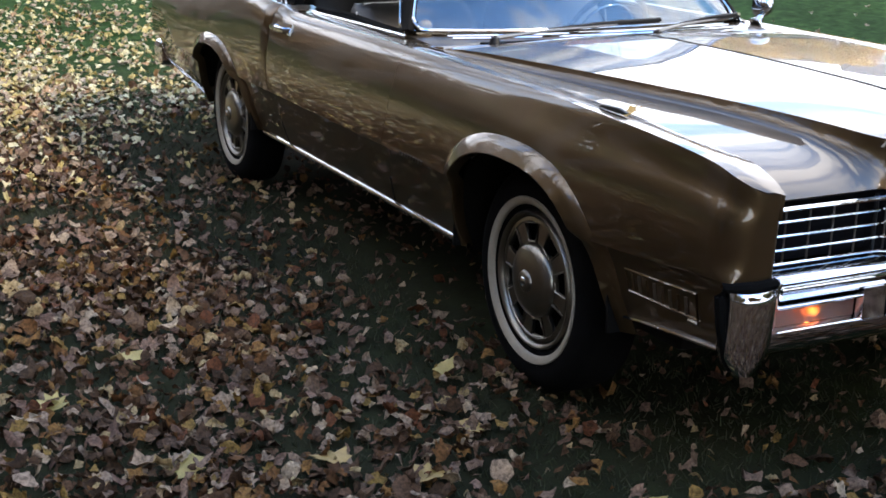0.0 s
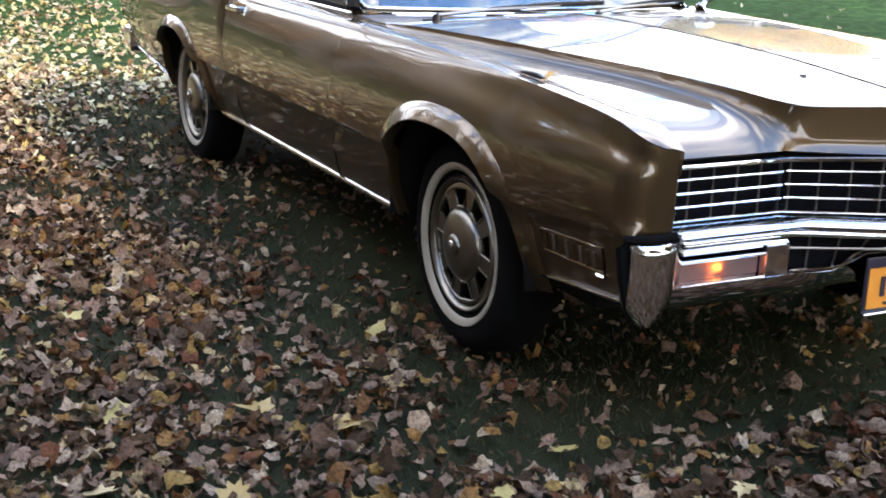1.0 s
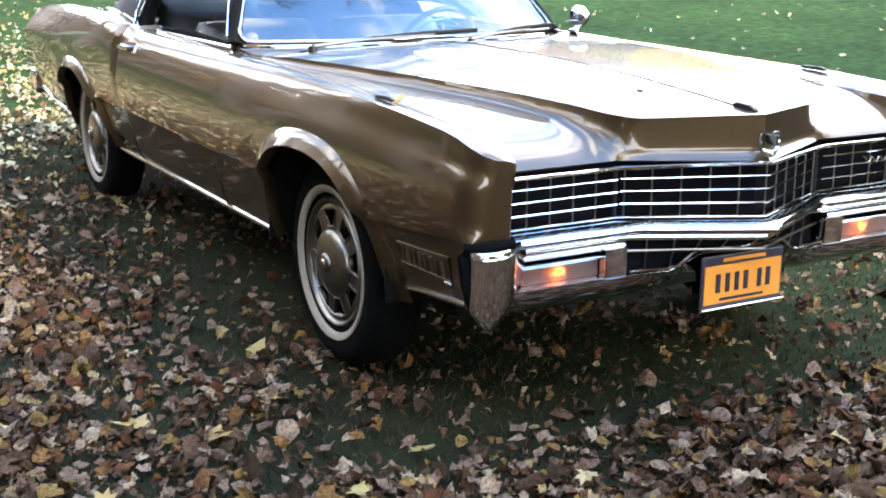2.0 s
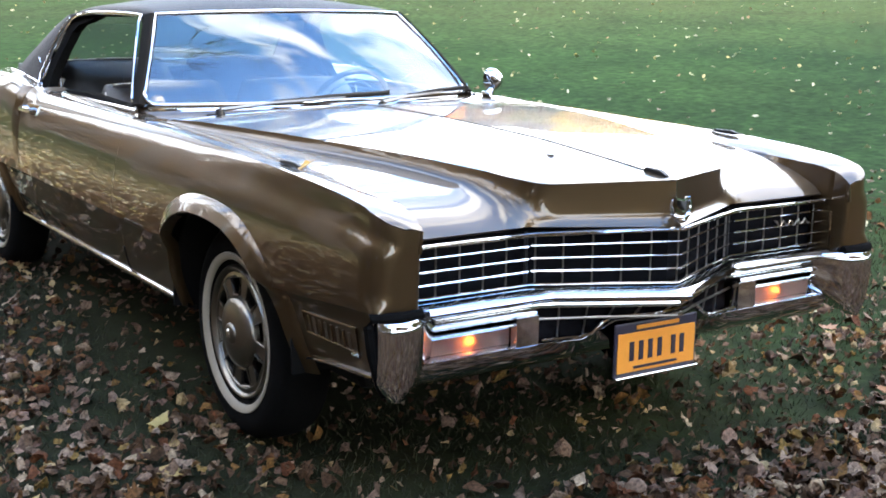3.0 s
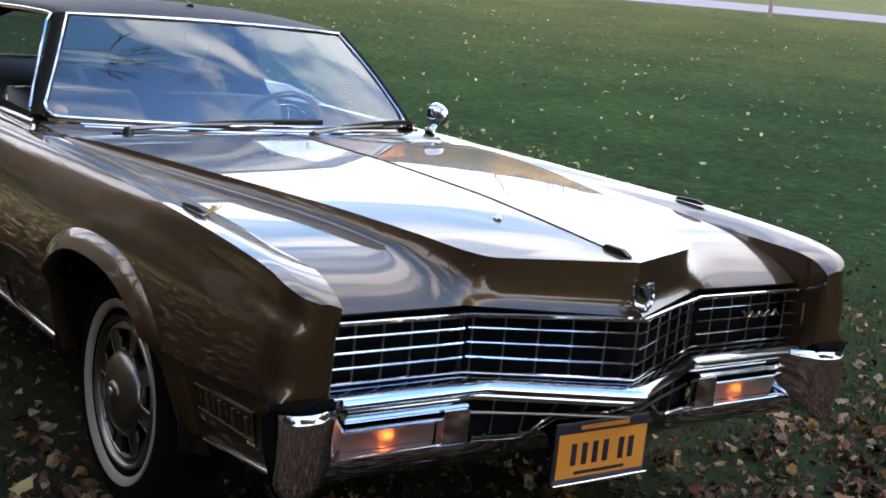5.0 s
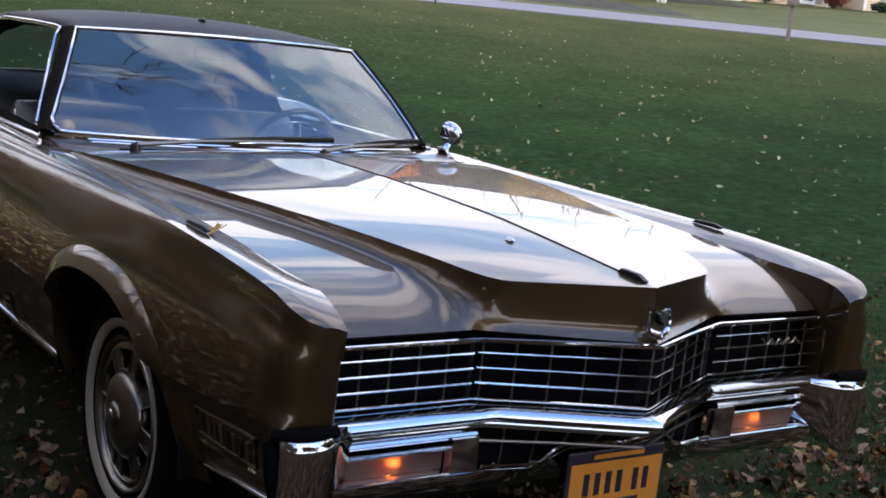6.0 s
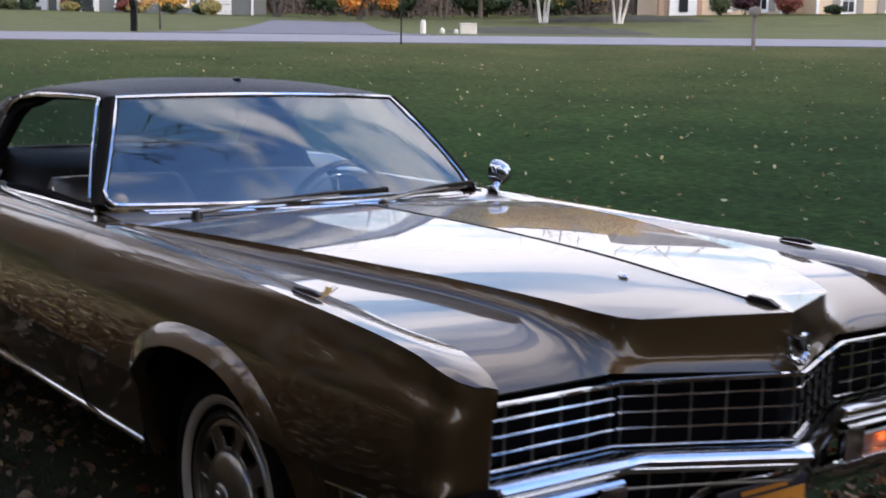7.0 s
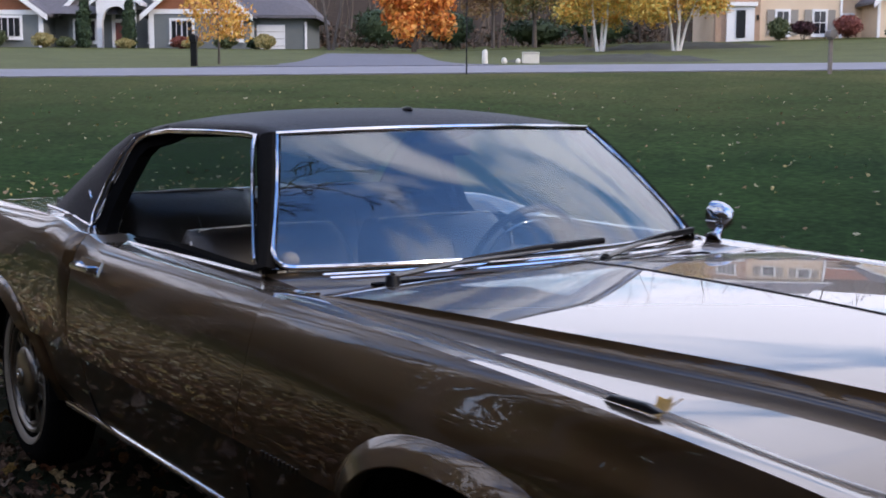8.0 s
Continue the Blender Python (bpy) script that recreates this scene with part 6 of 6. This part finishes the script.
tube_part("spoke", [ring @ Vector((-0.2, 0, 0)), ring @ Vector((0, -0.02, 0.02)), ring @ Vector((0.2, 0, 0))], 0.016, SEAT, steering)
bm = bmesh.new()
add_box(bm, -0.11, 0.11, 1.43, 1.448, 1.255, 1.305)
part("inner_mirror", bm, BLACK, car, "inside mirror", bevel=0.012, smooth=False)
bm = bmesh.new()
add_ball(bm, (-0.690, 1.155, 1.003), (0.030, 0.024, 0.024), 14, 8)
part("corner_cap", bm, PIPING_TAN, car, "small tan rounded cap in the windshield corner")
box_part("cabin_floor", -0.76, 0.76, 0.95, 2.95, 0.36, 0.41, DARK, car)

# ---- fallen leaves and grass ----
def leaf_outline(kind, rng):
    """Plan points of one leaf about 1 long, from a maple or an oval."""
    if kind == "maple":
        rs = [(0, 0.50), (16, 0.34), (36, 0.46), (52, 0.29), (76, 0.43), (104, 0.27), (134, 0.32), (162, 0.22), (180, 0.20)]
    elif kind == "crumpled":
        rs = [(0, 0.46), (30, 0.35), (60, 0.37), (95, 0.28), (135, 0.29), (180, 0.2)]
    else:
        rs = [(0, 0.52), (25, 0.36), (60, 0.26), (100, 0.23), (140, 0.26), (180, 0.38)]
    full = rs + [(360 - a, r) for a, r in rs[-2:0:-1]]
    return np.array([(r * math.sin(radians(a)) * (0.9 + 0.2 * rng.random()), r * math.cos(radians(a))) for a, r in full])


def litter(places, sizes, kinds, rng, lift, tilt, fine=False):
    """Curled leaves at places, rolled about the midrib and bent along it; returns (verts, faces). fine: with a ring of points inside each outline."""
    verts, faces = [], []
    for (x, y), s, kind in zip(places, sizes, kinds):
        o = leaf_outline(kind, rng)
        n = len(o)
        near = fine and -4.6 < x < 1.8 and -3.4 < y < 1.6
        flat = np.vstack([[[0, 0]], o * 0.55, o]) if near else np.vstack([[[0, 0]], o])
        roll, bend = rng.normal() * 4.2 + 1e-3, rng.normal() * 2.4 + 1e-3
        px, py = flat[:, 0], flat[:, 1]
        pts = np.stack([np.sin(roll * px) / roll, np.sin(bend * py) / bend, (1 - np.cos(roll * px)) / roll + (1 - np.cos(bend * py)) / bend + 0.06 * rng.normal(size=len(px))], 1)
        pts *= s
        m = Euler((rng.normal() * tilt, rng.normal() * tilt, rng.random() * 6.283)).to_matrix()
        pts = pts @ np.array(m).T
        pts[:, 2] -= pts[:, 2].min() * 0.8
        base = ground_z(x, y) + lift * rng.random()
        i = len(verts)
        verts += [(x + p[0], y + p[1], base + 0.006 + p[2]) for p in pts]
        for k in range(n):
            j = (k + 1) % n
            faces.append((i, i + 1 + k, i + 1 + j))
            if near:
                faces.append((i + 1 + k, i + 1 + n + k, i + 1 + n + j, i + 1 + j))
    return verts, faces


def cover(x, y):
    """How thick the leaves lie: deep on the camera's side of the car, thinning beyond it."""
    d = 0.95 - (0.09 if y < -0.6 else 0.15 if y < 0.4 else 0.24) * max(0, x + 0.6) if x > -0.6 else 0.95
    beside = math.hypot(max(abs(x) - 0.95, 0), max(-1.1 - y, y - 4.4, 0))
    d *= (0.16 if y > -1.0 else 0.55) + (0.84 if y > -1.0 else 0.45) * min(beside / (0.75 if y > -1.0 else 0.35), 1) ** 1.3
    d *= 1 - 0.72 * min(max((y - 3.5) / 5, 0), 1)
    patch = 0.5 + 0.9 * noise.noise((x * 0.9, y * 0.9, 3)) + 0.35 * noise.noise((x * 2.7, y * 2.7, 8))
    return max(0.03, d) * ((0.14 if y > -1.0 else 0.45) + min(max(patch, 0), 1))


rng = np.random.default_rng(60)
places = []
while len(places) < 52000:
    x, y = -5.0 + 8.5 * rng.random() + 0.4 * rng.normal(), -3.2 + 13.0 * rng.random() ** 1.5 + 0.3 * rng.normal()
    if x > 0.5 and y > -0.3 and rng.random() > 0.25:
        continue
    if rng.random() < cover(x, y):
        places.append((x, y))
outer = 0
while outer < 9000:
    # thinning out beyond the thick part of the leaf fall
    x, y = -12 + 18 * rng.random(), -10 + 24 * rng.random()
    gap = math.hypot(max(-5.0 - x, x - 3.5, 0), max(-3.2 - y, y - 9.8, 0))
    if gap > 0 and rng.random() < math.exp(-gap / 1.6) * (0.3 + cover(x, y)):
        places.append((x, y))
        outer += 1
# litter on the sunlit side takes the paler tones, with the light in its colour
pale = [p for p in places if p[1] > 2.5 + 4 * rng.random()]
places = sorted(set(places) - set(pale))
kinds = rng.choice(["maple", "crumpled", "oval"], len(places), p=[0.22, 0.48, 0.30])
sizes = 0.040 + 0.048 * rng.random(len(places)) + 0.035 * (rng.random(len(places)) < 0.14)
tagged(mesh_part("leaf_litter", litter(places, sizes, kinds, rng, 0.035, 0.4, True), LITTER, smooth=True), "thick litter of dry brown and tan leaves on the grass", "leaf litter", kind="stuff")
far = pale
inner = len(far)
while len(far) < inner + 2300:
    q, r = 1 + 27 * rng.random() ** 1.5, -14 + 30 * rng.random()
    p = spot(q, r)
    if p.x > 1.2 or p.y > 5:
        if rng.random() < 1.0 / (1 + q * 0.07):
            far.append((p.x, p.y))
while len(far) < inner + 5300:
    x, y = -11 + 11 * rng.random(), 3.5 + 13 * rng.random()
    if rng.random() < min((y - 3.0) / 4, 1) * (1.1 - abs(x + 4.5) / 9):
        far.append((x, y))
tagged(mesh_part("scattered_leaves", litter(far, 0.05 + 0.05 * rng.random(len(far)), rng.choice(["maple", "crumpled", "oval"], len(far)), rng, 0.03, 0.35), PALE_LITTER), "pale and sunlit-toned leaves scattered thinly over the green lawn", "fallen leaves", kind="stuff")

# crumbs of broken leaves between the whole ones
crumbs = []
while len(crumbs) < 30000:
    x, y = -5.0 + 9.0 * rng.random(), -3.2 + 9.0 * rng.random() ** 1.4
    if rng.random() < 0.25 + cover(x, y):
        crumbs.append((x, y))
verts, faces = [], []
for x, y in crumbs:
    z, a, w = ground_z(x, y) + 0.012 + 0.02 * rng.random(), 6.283 * rng.random(), 0.007 + 0.012 * rng.random()
    i = len(verts)
    for k in range(4):
        r = w * (0.6 + 0.7 * rng.random())
        verts.append((x + r * math.cos(a + k * 1.571), y + r * math.sin(a + k * 1.571) * 0.6, z + 0.010 * rng.normal()))
    faces.append((i, i + 1, i + 2, i + 3))
tagged(mesh_part("leaf_crumbs", (verts, faces), LITTER), "broken crumbs of dry brown leaves in the turf", "leaf litter", kind="stuff")

# leaves drifted against the tyres
drift = []
for wx in (-0.86, 0.86):
    for wy in (-0.06, 2.97):
        for _ in range(45):
            drift.append((wx + rng.normal() * 0.10 + (-0.08 if wx < 0 else 0.08), wy + rng.normal() * 0.24))
tagged(mesh_part("drifted_leaves", litter(drift, 0.05 + 0.05 * rng.random(len(drift)), rng.choice(["maple", "crumpled"], len(drift)), rng, 0.05, 0.6), LITTER), "dry leaves drifted against the tyres", "leaf litter", kind="stuff")

# grass: many short blades near the car
verts, faces = [], []
while len(faces) < 150000:
    x, y = -6 + 10.5 * rng.random(), -4.2 + 9.5 * rng.random()
    if -0.85 < x < 0.85 and 0 < y < 4.2:
        continue
    h, w, a = 0.014 + 0.022 * rng.random(), 0.0024, 6.283 * rng.random()
    z, dx, dy = ground_z(x, y), math.cos(a), math.sin(a)
    lx, ly = rng.normal() * 0.018, rng.normal() * 0.018
    i = len(verts)
    verts += [(x - dx * w, y - dy * w, z), (x + dx * w, y + dy * w, z), (x + lx, y + ly, z + h)]
    faces.append((i, i + 1, i + 2))
tagged(mesh_part("grass", (verts, faces), BLADES), "short green grass between the leaves", "grass", kind="stuff")

# larger leaves that can be told apart, each a thing of its own
def single_leaf(x, y, z, size, seed, mat, label, turn=None, tilt=0.15):
    r = np.random.default_rng(seed)
    o = leaf_outline("maple", r)
    pts = np.zeros((len(o) + 1, 3))
    pts[1:, :2] = o
    pts[:, 2] = 0.5 * r.normal() * pts[:, 1] ** 2 + 0.25 * np.abs(pts[:, 0]) + 0.02 * r.normal(size=len(pts))
    pts[:, 2] -= pts[:, 2].min()
    n = len(o)
    bm = bmesh.new()
    vs = [bm.verts.new(Vector(p) * size) for p in pts]
    for k in range(n):
        bm.faces.new((vs[0], vs[1 + k], vs[1 + (k + 1) % n]))
    add_tube(bm, [(0, -0.16 * size, 0.002), (0.02 * size, -0.45 * size, 0.006)], 0.0012, 4)
    ob = link("fallen_leaf", bm, mat, None, "", thick=0.0008)
    ob.matrix_basis = pose(x, y, z, math.degrees(tilt) * r.normal(), math.degrees(tilt) * r.normal(), r.random() * 360 if turn is None else turn)
    return tagged(ob, label, "leaf", "large fallen leaves")


for k, (x, y, s) in enumerate(((-1.68, -0.37, 0.15), (-2.05, -0.23, 0.14), (-1.49, -0.56, 0.14), (-1.25, -0.32, 0.11), (-1.02, -0.92, 0.10), (-0.72, -1.30, 0.09), (-1.9, -0.85, 0.12), (-1.6, -1.05, 0.11), (-2.3, 0.3, 0.12), (-1.3, -1.1, 0.10), (-0.5, -1.7, 0.10), (0.1, -1.9, 0.10),
                              (-2.6, -0.1, 0.12), (-1.1, 0.1, 0.10), (-2.0, 0.6, 0.11), (-0.9, -1.55, 0.09), (-2.2, -0.7, 0.13), (0.6, -1.5, 0.10), (1.3, -0.9, 0.10), (1.8, -0.2, 0.11))):
    single_leaf(x, y, ground_z(x, y) + 0.035, s, 100 + k, YELLOW_LEAF, "large yellow maple leaf lying on the litter")
single_leaf(-0.85, -0.47, 0.955, 0.085, 140, GOLD_LEAF, "golden leaf lying on the car's fender", 40, 0.5)
bm = bmesh.new()
add_ball(bm, (-0.13, -0.70, 0.975), (0.010, 0.016, 0.007), 10, 6)
add_tube(bm, [(-0.13, -0.70, 0.960), (-0.13, -0.70, 0.975)], 0.008, 8)
part("washer_nozzle", bm, CHROME, hood, "small chrome washer nozzle")
